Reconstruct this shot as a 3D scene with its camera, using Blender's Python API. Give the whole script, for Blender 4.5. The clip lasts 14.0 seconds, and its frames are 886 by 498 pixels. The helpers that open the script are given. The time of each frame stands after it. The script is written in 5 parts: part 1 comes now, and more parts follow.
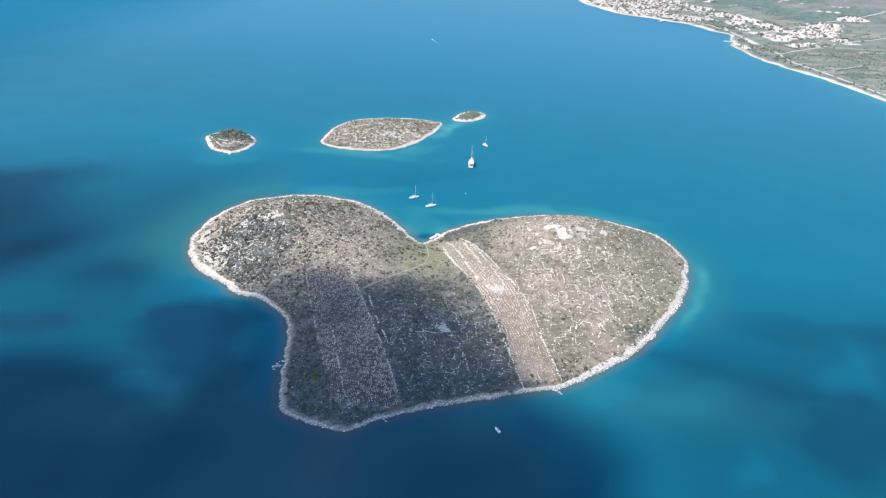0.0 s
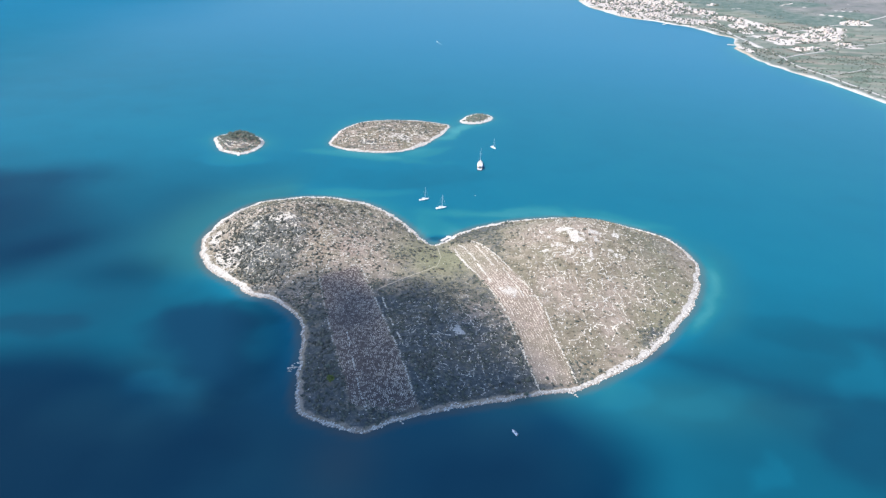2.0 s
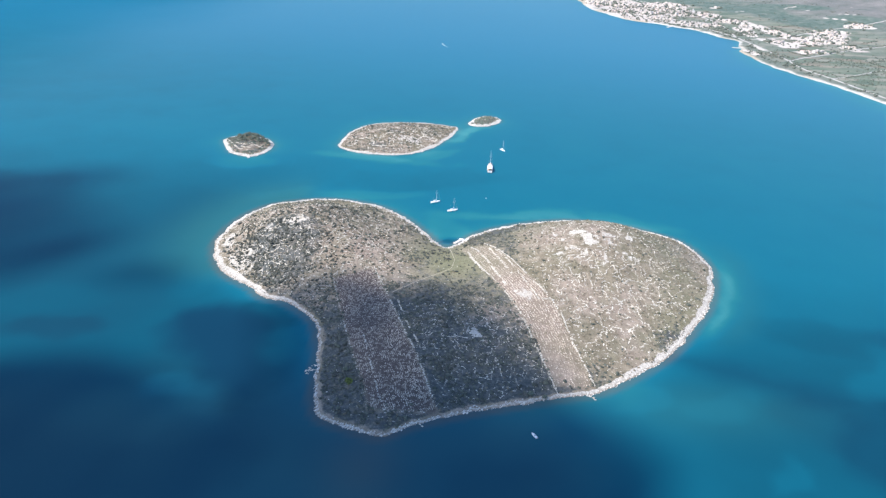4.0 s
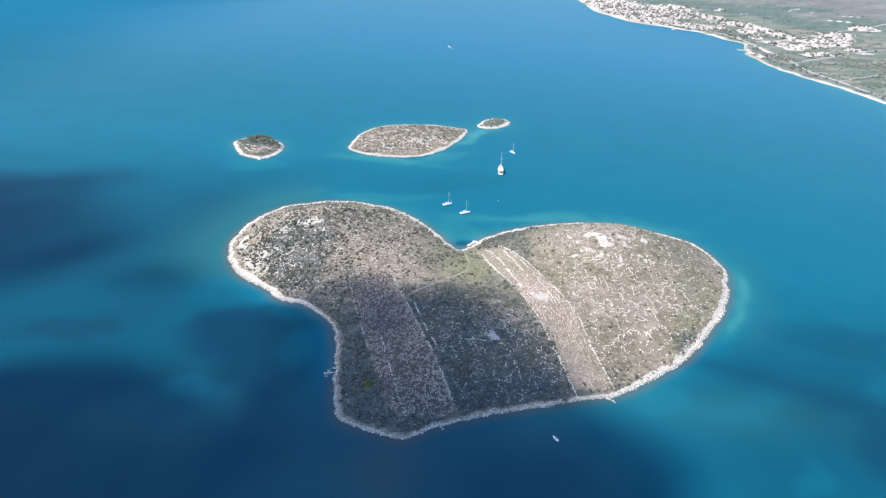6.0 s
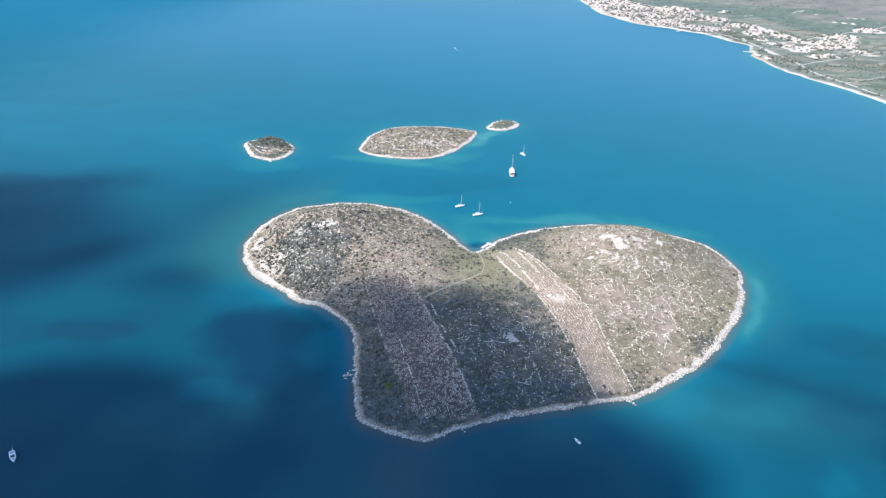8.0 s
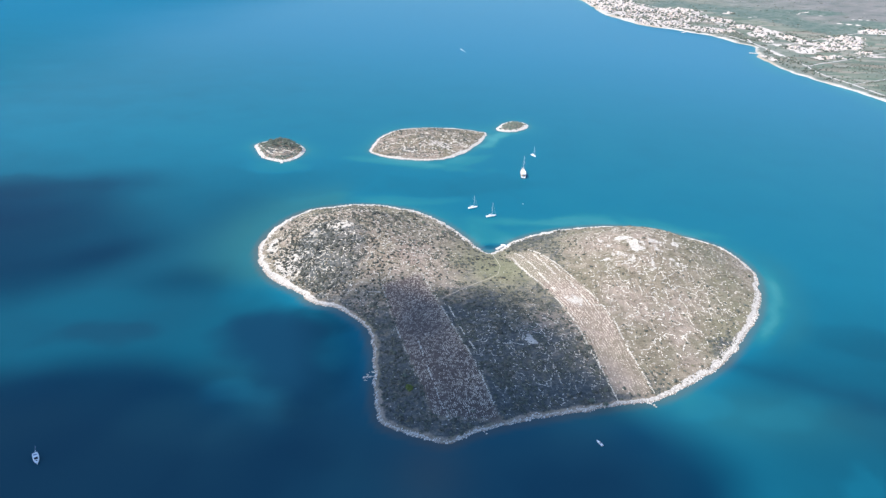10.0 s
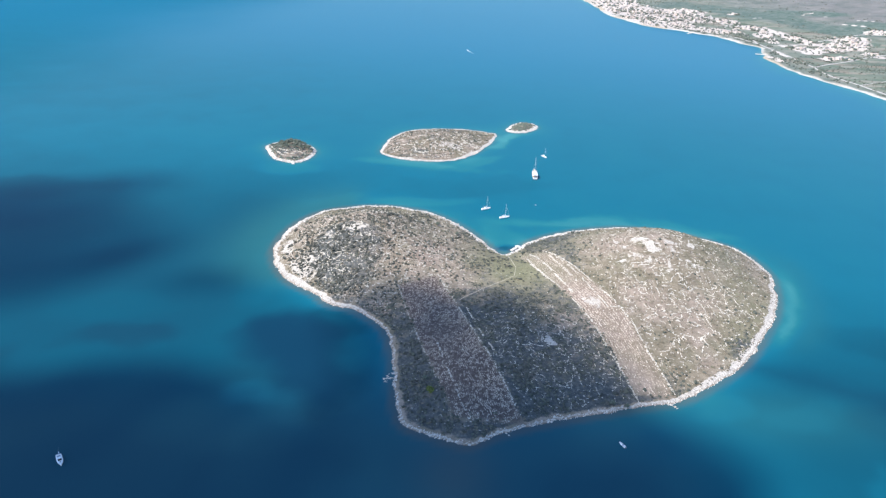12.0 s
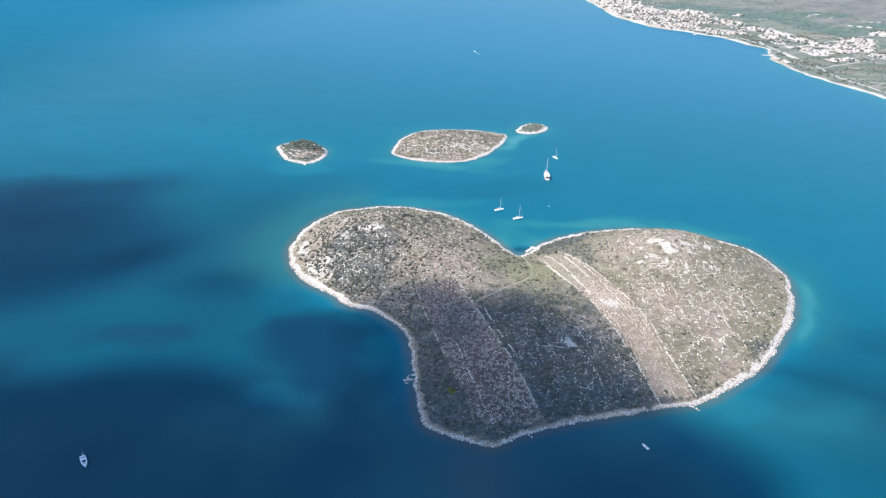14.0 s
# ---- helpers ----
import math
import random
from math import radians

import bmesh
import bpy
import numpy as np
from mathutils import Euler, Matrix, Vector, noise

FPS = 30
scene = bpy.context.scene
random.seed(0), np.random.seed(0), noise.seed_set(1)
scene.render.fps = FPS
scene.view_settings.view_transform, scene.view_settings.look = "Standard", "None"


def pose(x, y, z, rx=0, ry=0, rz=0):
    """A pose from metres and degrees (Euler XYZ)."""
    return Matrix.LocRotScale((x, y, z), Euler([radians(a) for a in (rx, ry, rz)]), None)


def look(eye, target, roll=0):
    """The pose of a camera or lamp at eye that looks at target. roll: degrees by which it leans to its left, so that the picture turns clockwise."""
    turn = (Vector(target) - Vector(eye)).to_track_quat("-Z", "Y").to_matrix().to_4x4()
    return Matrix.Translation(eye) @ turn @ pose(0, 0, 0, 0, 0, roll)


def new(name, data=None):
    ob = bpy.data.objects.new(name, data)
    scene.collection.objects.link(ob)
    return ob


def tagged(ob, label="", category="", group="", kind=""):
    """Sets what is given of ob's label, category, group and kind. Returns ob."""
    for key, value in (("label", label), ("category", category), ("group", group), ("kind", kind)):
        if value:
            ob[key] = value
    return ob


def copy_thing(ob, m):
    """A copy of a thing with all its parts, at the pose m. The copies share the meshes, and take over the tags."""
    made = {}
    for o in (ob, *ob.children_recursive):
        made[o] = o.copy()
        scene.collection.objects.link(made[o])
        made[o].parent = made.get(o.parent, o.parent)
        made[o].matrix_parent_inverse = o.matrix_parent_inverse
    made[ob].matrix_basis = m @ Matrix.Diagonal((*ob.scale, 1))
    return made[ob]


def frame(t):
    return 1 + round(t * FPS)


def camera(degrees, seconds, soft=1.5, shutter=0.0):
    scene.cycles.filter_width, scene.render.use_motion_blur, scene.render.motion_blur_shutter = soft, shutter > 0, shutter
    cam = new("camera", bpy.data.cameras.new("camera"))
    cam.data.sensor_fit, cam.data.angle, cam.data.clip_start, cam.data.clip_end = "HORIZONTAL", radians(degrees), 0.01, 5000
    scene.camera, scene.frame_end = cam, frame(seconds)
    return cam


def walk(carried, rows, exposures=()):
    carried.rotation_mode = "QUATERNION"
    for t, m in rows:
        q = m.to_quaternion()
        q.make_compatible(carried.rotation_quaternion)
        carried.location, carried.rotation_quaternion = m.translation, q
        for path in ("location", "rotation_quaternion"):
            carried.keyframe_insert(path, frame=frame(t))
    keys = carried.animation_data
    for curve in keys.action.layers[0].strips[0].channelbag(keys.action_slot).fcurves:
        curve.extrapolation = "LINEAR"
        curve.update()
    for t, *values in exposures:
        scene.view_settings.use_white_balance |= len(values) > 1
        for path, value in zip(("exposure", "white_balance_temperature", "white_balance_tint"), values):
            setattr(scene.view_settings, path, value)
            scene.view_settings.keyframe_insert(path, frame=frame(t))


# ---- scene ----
cam = camera(65.5, 14.0, soft=1.35)
PATH = [
    (0, (0.00, 0.00, 331.06), (0.00, 266.15, 192.62), 2.360),
    (0.5, (-3.18, -0.16, 330.97), (-3.01, 266.10, 192.74), 2.437),
    (1, (-6.44, -0.27, 330.90), (-6.13, 266.09, 192.87), 2.502),
    (1.5, (-9.77, -0.34, 330.83), (-9.36, 266.12, 193.01), 2.558),
    (2, (-13.18, -0.39, 330.77), (-12.67, 266.18, 193.16), 2.604),
    (2.5, (-16.64, -0.41, 330.72), (-16.07, 266.27, 193.30), 2.643),
    (3, (-20.16, -0.40, 330.66), (-19.54, 266.38, 193.45), 2.674),
    (5.5, (-38.30, -0.17, 330.39), (-37.64, 267.09, 194.11), 2.750),
    (6, (-42.01, -0.10, 330.33), (-41.36, 267.24, 194.21), 2.754),
    (6.5, (-45.73, -0.03, 330.27), (-45.11, 267.39, 194.30), 2.756),
    (7, (-49.47, 0.04, 330.19), (-48.87, 267.53, 194.37), 2.757),
    (7.5, (-53.22, 0.11, 330.12), (-52.65, 267.67, 194.43), 2.756),
    (8, (-56.97, 0.18, 330.03), (-56.44, 267.80, 194.47), 2.754),
    (10.5, (-75.88, 0.51, 329.52), (-75.53, 268.39, 194.46), 2.747),
    (11, (-79.68, 0.58, 329.39), (-79.38, 268.50, 194.41), 2.748),
    (11.5, (-83.50, 0.66, 329.27), (-83.24, 268.61, 194.36), 2.751),
    (12, (-87.33, 0.74, 329.13), (-87.11, 268.73, 194.29), 2.754),
    (12.5, (-91.18, 0.83, 328.99), (-91.01, 268.85, 194.22), 2.759),
    (13, (-95.05, 0.94, 328.85), (-94.93, 268.99, 194.14), 2.766),
    (13.5, (-98.94, 1.06, 328.71), (-98.89, 269.15, 194.06), 2.774),
    (14, (-102.87, 1.20, 328.56), (-102.88, 269.32, 193.98), 2.783),
]
walk(cam, [(t, look(eye, target, roll)) for t, eye, target, roll in PATH])

# ---- light ----
SUN_EL, SUN_AZ = radians(48), radians(-124)
SUN_DIR = Vector((math.sin(SUN_AZ) * math.cos(SUN_EL), math.cos(SUN_AZ) * math.cos(SUN_EL), math.sin(SUN_EL)))
world = bpy.data.worlds.new("world")
scene.world = world
world.use_nodes = True
wn = world.node_tree
sky = wn.nodes.new("ShaderNodeTexSky")
sky.sky_type = "NISHITA"
sky.sun_disc = False
sky.sun_elevation, sky.sun_rotation = SUN_EL, SUN_AZ
sky.dust_density, sky.ozone_density, sky.altitude = 0.0, 3.6, 1000
wn.links.new(sky.outputs["Color"], wn.nodes["Background"].inputs["Color"])
wn.nodes["Background"].inputs["Strength"].default_value = 0.15
sun = new("sun", bpy.data.lights.new("sun", "SUN"))
sun.data.energy, sun.data.angle, sun.data.color = 3.6, radians(1.1), (1.0, 0.93, 0.85)
sun.matrix_world = look(SUN_DIR * 1000, (0, 0, 0))
scene.view_settings.exposure = 0.95


# ---- materials ----
def nodes_of(name, rough=0.9, spec=0.3):
    m = bpy.data.materials.new(name)
    m.use_nodes = True
    nt = m.node_tree
    b = nt.nodes["Principled BSDF"]
    b.inputs["Roughness"].default_value = rough
    b.inputs["Specular IOR Level"].default_value = spec
    return m, nt, b


def place(nt):
    g = nt.nodes.new("ShaderNodeNewGeometry")
    return g.outputs["Position"]


def noise_tex(nt, size, detail=4, rough=0.6, vec=None):
    n = nt.nodes.new("ShaderNodeTexNoise")
    n.inputs["Scale"].default_value = 1.0 / size
    n.inputs["Detail"].default_value = detail
    n.inputs["Roughness"].default_value = rough
    nt.links.new(vec or place(nt), n.inputs["Vector"])
    return n.outputs["Fac"]


def ramp(nt, fac, stops):
    r = nt.nodes.new("ShaderNodeValToRGB")
    e = r.color_ramp.elements
    while len(e) < len(stops):
        e.new(0.5)
    for el, (p, c) in zip(e, stops):
        el.position, el.color = p, (*c, 1)
    nt.links.new(fac, r.inputs["Fac"])
    return r.outputs["Color"]


def span(nt, fac, a, b):
    n = nt.nodes.new("ShaderNodeMapRange")
    n.interpolation_type = "SMOOTHSTEP"
    n.inputs["From Min"].default_value, n.inputs["From Max"].default_value = a, b
    nt.links.new(fac, n.inputs["Value"])
    return n.outputs["Result"]


def mix(nt, fac, a, b, kind="MIX"):
    n = nt.nodes.new("ShaderNodeMix")
    n.data_type, n.blend_type = "RGBA", kind
    for sock, v in ((n.inputs["Factor"], fac), (n.inputs["A"], a), (n.inputs["B"], b)):
        if isinstance(v, bpy.types.NodeSocket):
            nt.links.new(v, sock)
        elif isinstance(v, (int, float)):
            sock.default_value = v
        else:
            sock.default_value = (*v, 1)
    return n.outputs["Result"]


def maths(nt, op, a, b=0.0):
    n = nt.nodes.new("ShaderNodeMath")
    n.operation = op
    for sock, v in zip(n.inputs, (a, b)):
        if isinstance(v, bpy.types.NodeSocket):
            nt.links.new(v, sock)
        else:
            sock.default_value = v
    return n.outputs["Value"]


def attr(nt, name):
    n = nt.nodes.new("ShaderNodeAttribute")
    n.attribute_name = name
    return n.outputs["Fac"]


def bump(nt, b, height, dist, strength=0.6):
    n = nt.nodes.new("ShaderNodeBump")
    n.inputs["Strength"].default_value, n.inputs["Distance"].default_value = strength, dist
    nt.links.new(height, n.inputs["Height"])
    nt.links.new(n.outputs["Normal"], b.inputs["Normal"])


def plain(name, dark, light, size=1.0, rough=0.7, spec=0.4, relief=0.02, metal=0.0):
    """A worn surface of one material: two tones at two scales, with fine relief."""
    m, nt, b = nodes_of(name, rough, spec)
    f = maths(nt, "ADD", maths(nt, "MULTIPLY", noise_tex(nt, size), 0.6), maths(nt, "MULTIPLY", noise_tex(nt, size * 7), 0.4))
    nt.links.new(ramp(nt, f, [(0.35, dark), (0.65, light)]), b.inputs["Base Color"])
    b.inputs["Metallic"].default_value = metal
    bump(nt, b, noise_tex(nt, size * 0.4), relief)
    return m


def pieces(name, stops, rough=0.95, spec=0.2, size=0.6, relief=0.15):
    """For heaps of stones or leaves: each piece its own tone, with grain."""
    m, nt, b = nodes_of(name, rough, spec)
    g = nt.nodes.new("ShaderNodeNewGeometry")
    c = ramp(nt, g.outputs["Random Per Island"], stops)
    grain = ramp(nt, noise_tex(nt, size), [(0.3, (0.62, 0.62, 0.62)), (0.7, (1.0, 1.0, 1.0))])
    c = mix(nt, 1.0, c, grain, "MULTIPLY")
    patch = ramp(nt, noise_tex(nt, 38, 3), [(0.35, (0.78, 0.8, 0.82)), (0.65, (1.0, 1.0, 1.0))])
    nt.links.new(mix(nt, 1.0, c, patch, "MULTIPLY"), b.inputs["Base Color"])
    bump(nt, b, noise_tex(nt, size * 0.7), relief)
    return m


ROCK = pieces("limestone", [(0.0, (0.55, 0.485, 0.395)), (0.5, (0.75, 0.685, 0.58)), (1.0, (0.87, 0.81, 0.71))], relief=0.08)
OUTCROP = pieces("weathered outcrop limestone", [(0.0, (0.58, 0.515, 0.42)), (0.5, (0.78, 0.71, 0.60)), (1.0, (0.90, 0.835, 0.725))], relief=0.08)
SHORE_ROCK = pieces("sea-washed limestone", [(0.0, (0.66, 0.595, 0.51)), (0.5, (0.84, 0.775, 0.685)), (1.0, (0.92, 0.87, 0.79))], relief=0.08)
GREY_ROCK = pieces("weathered limestone", [(0.0, (0.35, 0.315, 0.275)), (0.6, (0.51, 0.46, 0.405)), (1.0, (0.68, 0.62, 0.55))])
FIELD_ROCK = pieces("field stones", [(0.0, (0.52, 0.42, 0.335)), (0.5, (0.70, 0.595, 0.485)), (1.0, (0.86, 0.765, 0.645))])
JUNIPER = pieces("juniper sprays", [(0.0, (0.062, 0.068, 0.060)), (0.5, (0.098, 0.102, 0.086)), (1.0, (0.150, 0.150, 0.124))], spec=0.25)
FRESH_LEAF = pieces("fresh green leaves", [(0.0, (0.105, 0.135, 0.035)), (0.6, (0.150, 0.185, 0.050)), (1.0, (0.205, 0.235, 0.075))], spec=0.3)
MAQUIS = pieces("maquis leaves", [(0.0, (0.084, 0.097, 0.080)), (0.45, (0.122, 0.134, 0.108)), (0.8, (0.162, 0.166, 0.135)), (1.0, (0.215, 0.208, 0.168))], spec=0.25)
DRY_SHRUB = pieces("dry shrub twigs", [(0.0, (0.178, 0.154, 0.112)), (0.5, (0.258, 0.222, 0.164)), (1.0, (0.345, 0.295, 0.220))])
GRASS = pieces("grass tufts", [(0.0, (0.17, 0.168, 0.105)), (0.6, (0.23, 0.222, 0.135)), (1.0, (0.30, 0.28, 0.18))])
# far crowns lightened: distance haze is put into their colour
OLIVE = pieces("olive and pine crowns", [(0.0, (0.135, 0.162, 0.132)), (0.6, (0.195, 0.214, 0.176)), (1.0, (0.26, 0.270, 0.222))], size=2.0)
PINE = pieces("pine needles", [(0.0, (0.120, 0.150, 0.118)), (0.6, (0.185, 0.212, 0.168)), (1.0, (0.250, 0.270, 0.215))], spec=0.25)
BARK = plain("bark", (0.09, 0.065, 0.045), (0.20, 0.16, 0.12), 0.3, 0.95, 0.2, 0.05)
GELCOAT = plain("white gelcoat", (0.74, 0.75, 0.76), (0.84, 0.84, 0.83), 2.0, 0.3, 0.5, 0.003)
DECK = plain("teak deck", (0.36, 0.27, 0.18), (0.50, 0.40, 0.29), 0.5, 0.7, 0.3, 0.01)
DARK_HULL = plain("dark antifouling paint", (0.02, 0.025, 0.045), (0.05, 0.055, 0.08), 1.0, 0.5, 0.4, 0.005)
GLASS = plain("tinted cabin glass", (0.015, 0.02, 0.025), (0.035, 0.04, 0.045), 1.0, 0.12, 0.6, 0.0)
CANVAS = plain("grey blue canvas", (0.22, 0.26, 0.32), (0.34, 0.38, 0.44), 0.6, 0.9, 0.2, 0.02)
ALLOY = plain("painted mast alloy", (0.66, 0.67, 0.68), (0.78, 0.78, 0.78), 0.5, 0.35, 0.5, 0.0, 0.3)
FOAM = plain("foam", (0.62, 0.70, 0.74), (0.84, 0.87, 0.88), 2.0, 0.8, 0.3, 0.05)
CONCRETE = plain("pale concrete", (0.46, 0.44, 0.41), (0.62, 0.60, 0.56), 1.5, 0.95, 0.2, 0.03)
ROAD = plain("sun bleached road", (0.33, 0.31, 0.29), (0.48, 0.46, 0.43), 3.0, 0.95, 0.2, 0.02)
PATHWAY = plain("trodden pale earth", (0.44, 0.38, 0.29), (0.62, 0.55, 0.44), 1.2, 0.95, 0.2, 0.05)
WALL_WHITE = plain("white render", (0.46, 0.415, 0.375), (0.61, 0.56, 0.515), 1.5, 0.9, 0.2, 0.01)
WALL_CREAM = plain("cream render", (0.56, 0.49, 0.43), (0.68, 0.61, 0.55), 1.5, 0.9, 0.2, 0.01)
WALL_GREY = plain("bare block wall", (0.36, 0.35, 0.33), (0.52, 0.50, 0.47), 1.5, 0.9, 0.2, 0.01)
# roof tones muted, with the distance haze painted in
ROOF_RED = plain("terracotta tiles", (0.43, 0.33, 0.285), (0.57, 0.46, 0.40), 0.8, 0.9, 0.2, 0.05)
ROOF_PALE = plain("pale clay tiles", (0.44, 0.37, 0.33), (0.60, 0.52, 0.47), 0.8, 0.9, 0.2, 0.05)
ROOF_FLAT = plain("white flat roof", (0.44, 0.405, 0.375), (0.60, 0.555, 0.515), 2.0, 0.9, 0.2, 0.01)


def island_material():
    m, nt, b = nodes_of("island ground", 0.95, 0.2)
    fine, mid, big = noise_tex(nt, 1.6, 5, 0.7), noise_tex(nt, 9, 5, 0.65), noise_tex(nt, 60, 4)
    scrub = ramp(nt, mid, [(0.32, (0.156, 0.136, 0.095)), (0.5, (0.242, 0.206, 0.148)), (0.68, (0.348, 0.294, 0.219))])
    dry = ramp(nt, mid, [(0.3, (0.258, 0.208, 0.165)), (0.7, (0.450, 0.365, 0.298))])
    c = mix(nt, span(nt, big, 0.38, 0.62), scrub, dry)
    herb = span(nt, noise_tex(nt, 26, 5, 0.7), 0.46, 0.62)
    c = mix(nt, maths(nt, "MULTIPLY", herb, 0.36), c, ramp(nt, fine, [(0.3, (0.150, 0.150, 0.098)), (0.7, (0.275, 0.262, 0.178))]))
    green = ramp(nt, mid, [(0.3, (0.170, 0.176, 0.104)), (0.7, (0.285, 0.276, 0.172))])
    c = mix(nt, attr(nt, "green"), c, green)
    # dark scrub floor, tinted bluer to match the cloud shade on the slope
    carpet = ramp(nt, noise_tex(nt, 3.2, 5, 0.7), [(0.30, (0.054, 0.066, 0.067)), (0.5, (0.101, 0.110, 0.107)), (0.70, (0.212, 0.204, 0.188))])
    cover = maths(nt, "ADD", attr(nt, "carpet"), maths(nt, "MULTIPLY", maths(nt, "SUBTRACT", noise_tex(nt, 7, 5, 0.7), 0.5), 1.3))
    c = mix(nt, span(nt, cover, 0.30, 0.70), c, carpet)
    till = ramp(nt, fine, [(0.3, (0.072, 0.056, 0.051)), (0.7, (0.178, 0.142, 0.126))])
    c = mix(nt, attr(nt, "tilled"), c, till)
    gravel = ramp(nt, fine, [(0.3, (0.200, 0.148, 0.117)), (0.7, (0.425, 0.335, 0.270))])
    c = mix(nt, attr(nt, "gravel"), c, gravel)
    stone = ramp(nt, fine, [(0.28, (0.26, 0.235, 0.20)), (0.48, (0.56, 0.51, 0.45)), (0.72, (0.76, 0.71, 0.64))])
    edge = maths(nt, "ADD", attr(nt, "stone"), maths(nt, "MULTIPLY", maths(nt, "SUBTRACT", noise_tex(nt, 4.5, 5, 0.7), 0.5), 1.6))
    c = mix(nt, span(nt, edge, 0.40, 0.60), c, stone)
    algae = ramp(nt, fine, [(0.3, (0.16, 0.115, 0.08)), (0.7, (0.30, 0.24, 0.18))])
    c = mix(nt, attr(nt, "tide"), c, algae)
    speck = ramp(nt, noise_tex(nt, 1.1, 4, 0.75), [(0.32, (0.60, 0.60, 0.60)), (0.62, (1, 1, 1))])
    nt.links.new(mix(nt, 1.0, c, speck, "MULTIPLY"), b.inputs["Base Color"])
    bump(nt, b, fine, 0.5)
    return m


def sea_material():
    m, nt, b = nodes_of("sea water", 0.25, 0.05)
    b.inputs["IOR"].default_value = 1.33
    warp = maths(nt, "MULTIPLY", maths(nt, "SUBTRACT", noise_tex(nt, 70, 3, 0.5), 0.5), 0.12)
    # bed holds the sea-bed tone plus some painted cloud shade
    depth = maths(nt, "ADD", attr(nt, "bed"), warp)
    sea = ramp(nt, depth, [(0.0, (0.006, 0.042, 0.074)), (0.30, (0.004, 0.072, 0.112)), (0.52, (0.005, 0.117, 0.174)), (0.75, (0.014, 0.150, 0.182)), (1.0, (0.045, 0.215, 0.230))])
    # far sea painted bluer, standing in for the sky's reflection
    sea = mix(nt, attr(nt, "far_blue"), sea, (0.004, 0.124, 0.208))
    # grey-green tint put into the colour of the water under the cloud's shade
    sea = mix(nt, maths(nt, "MULTIPLY", attr(nt, "shade_tint"), 0.6), sea, (0.026, 0.076, 0.095))
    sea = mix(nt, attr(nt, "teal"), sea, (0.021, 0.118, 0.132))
    # sea grass, its colour darkened further for the cloud shade over it
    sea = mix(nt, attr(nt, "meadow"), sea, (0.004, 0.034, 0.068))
    rust = mix(nt, maths(nt, "MULTIPLY", attr(nt, "weed"), 0.62), sea, (0.115, 0.098, 0.085))
    drift = ramp(nt, noise_tex(nt, 420, 3, 0.5), [(0.3, (0.965, 0.975, 0.98)), (0.7, (1.0, 1.0, 1.0))])
    nt.links.new(mix(nt, 1.0, rust, drift, "MULTIPLY"), b.inputs["Base Color"])
    west_rough = span(nt, attr(nt, "west_rough"), 0.0, 1.0)
    nt.links.new(maths(nt, "ADD", 0.31, maths(nt, "MULTIPLY", west_rough, 0.26)), b.inputs["Roughness"])
    bump(nt, b, noise_tex(nt, 16, 2, 0.5), 0.03, 0.04)
    return m


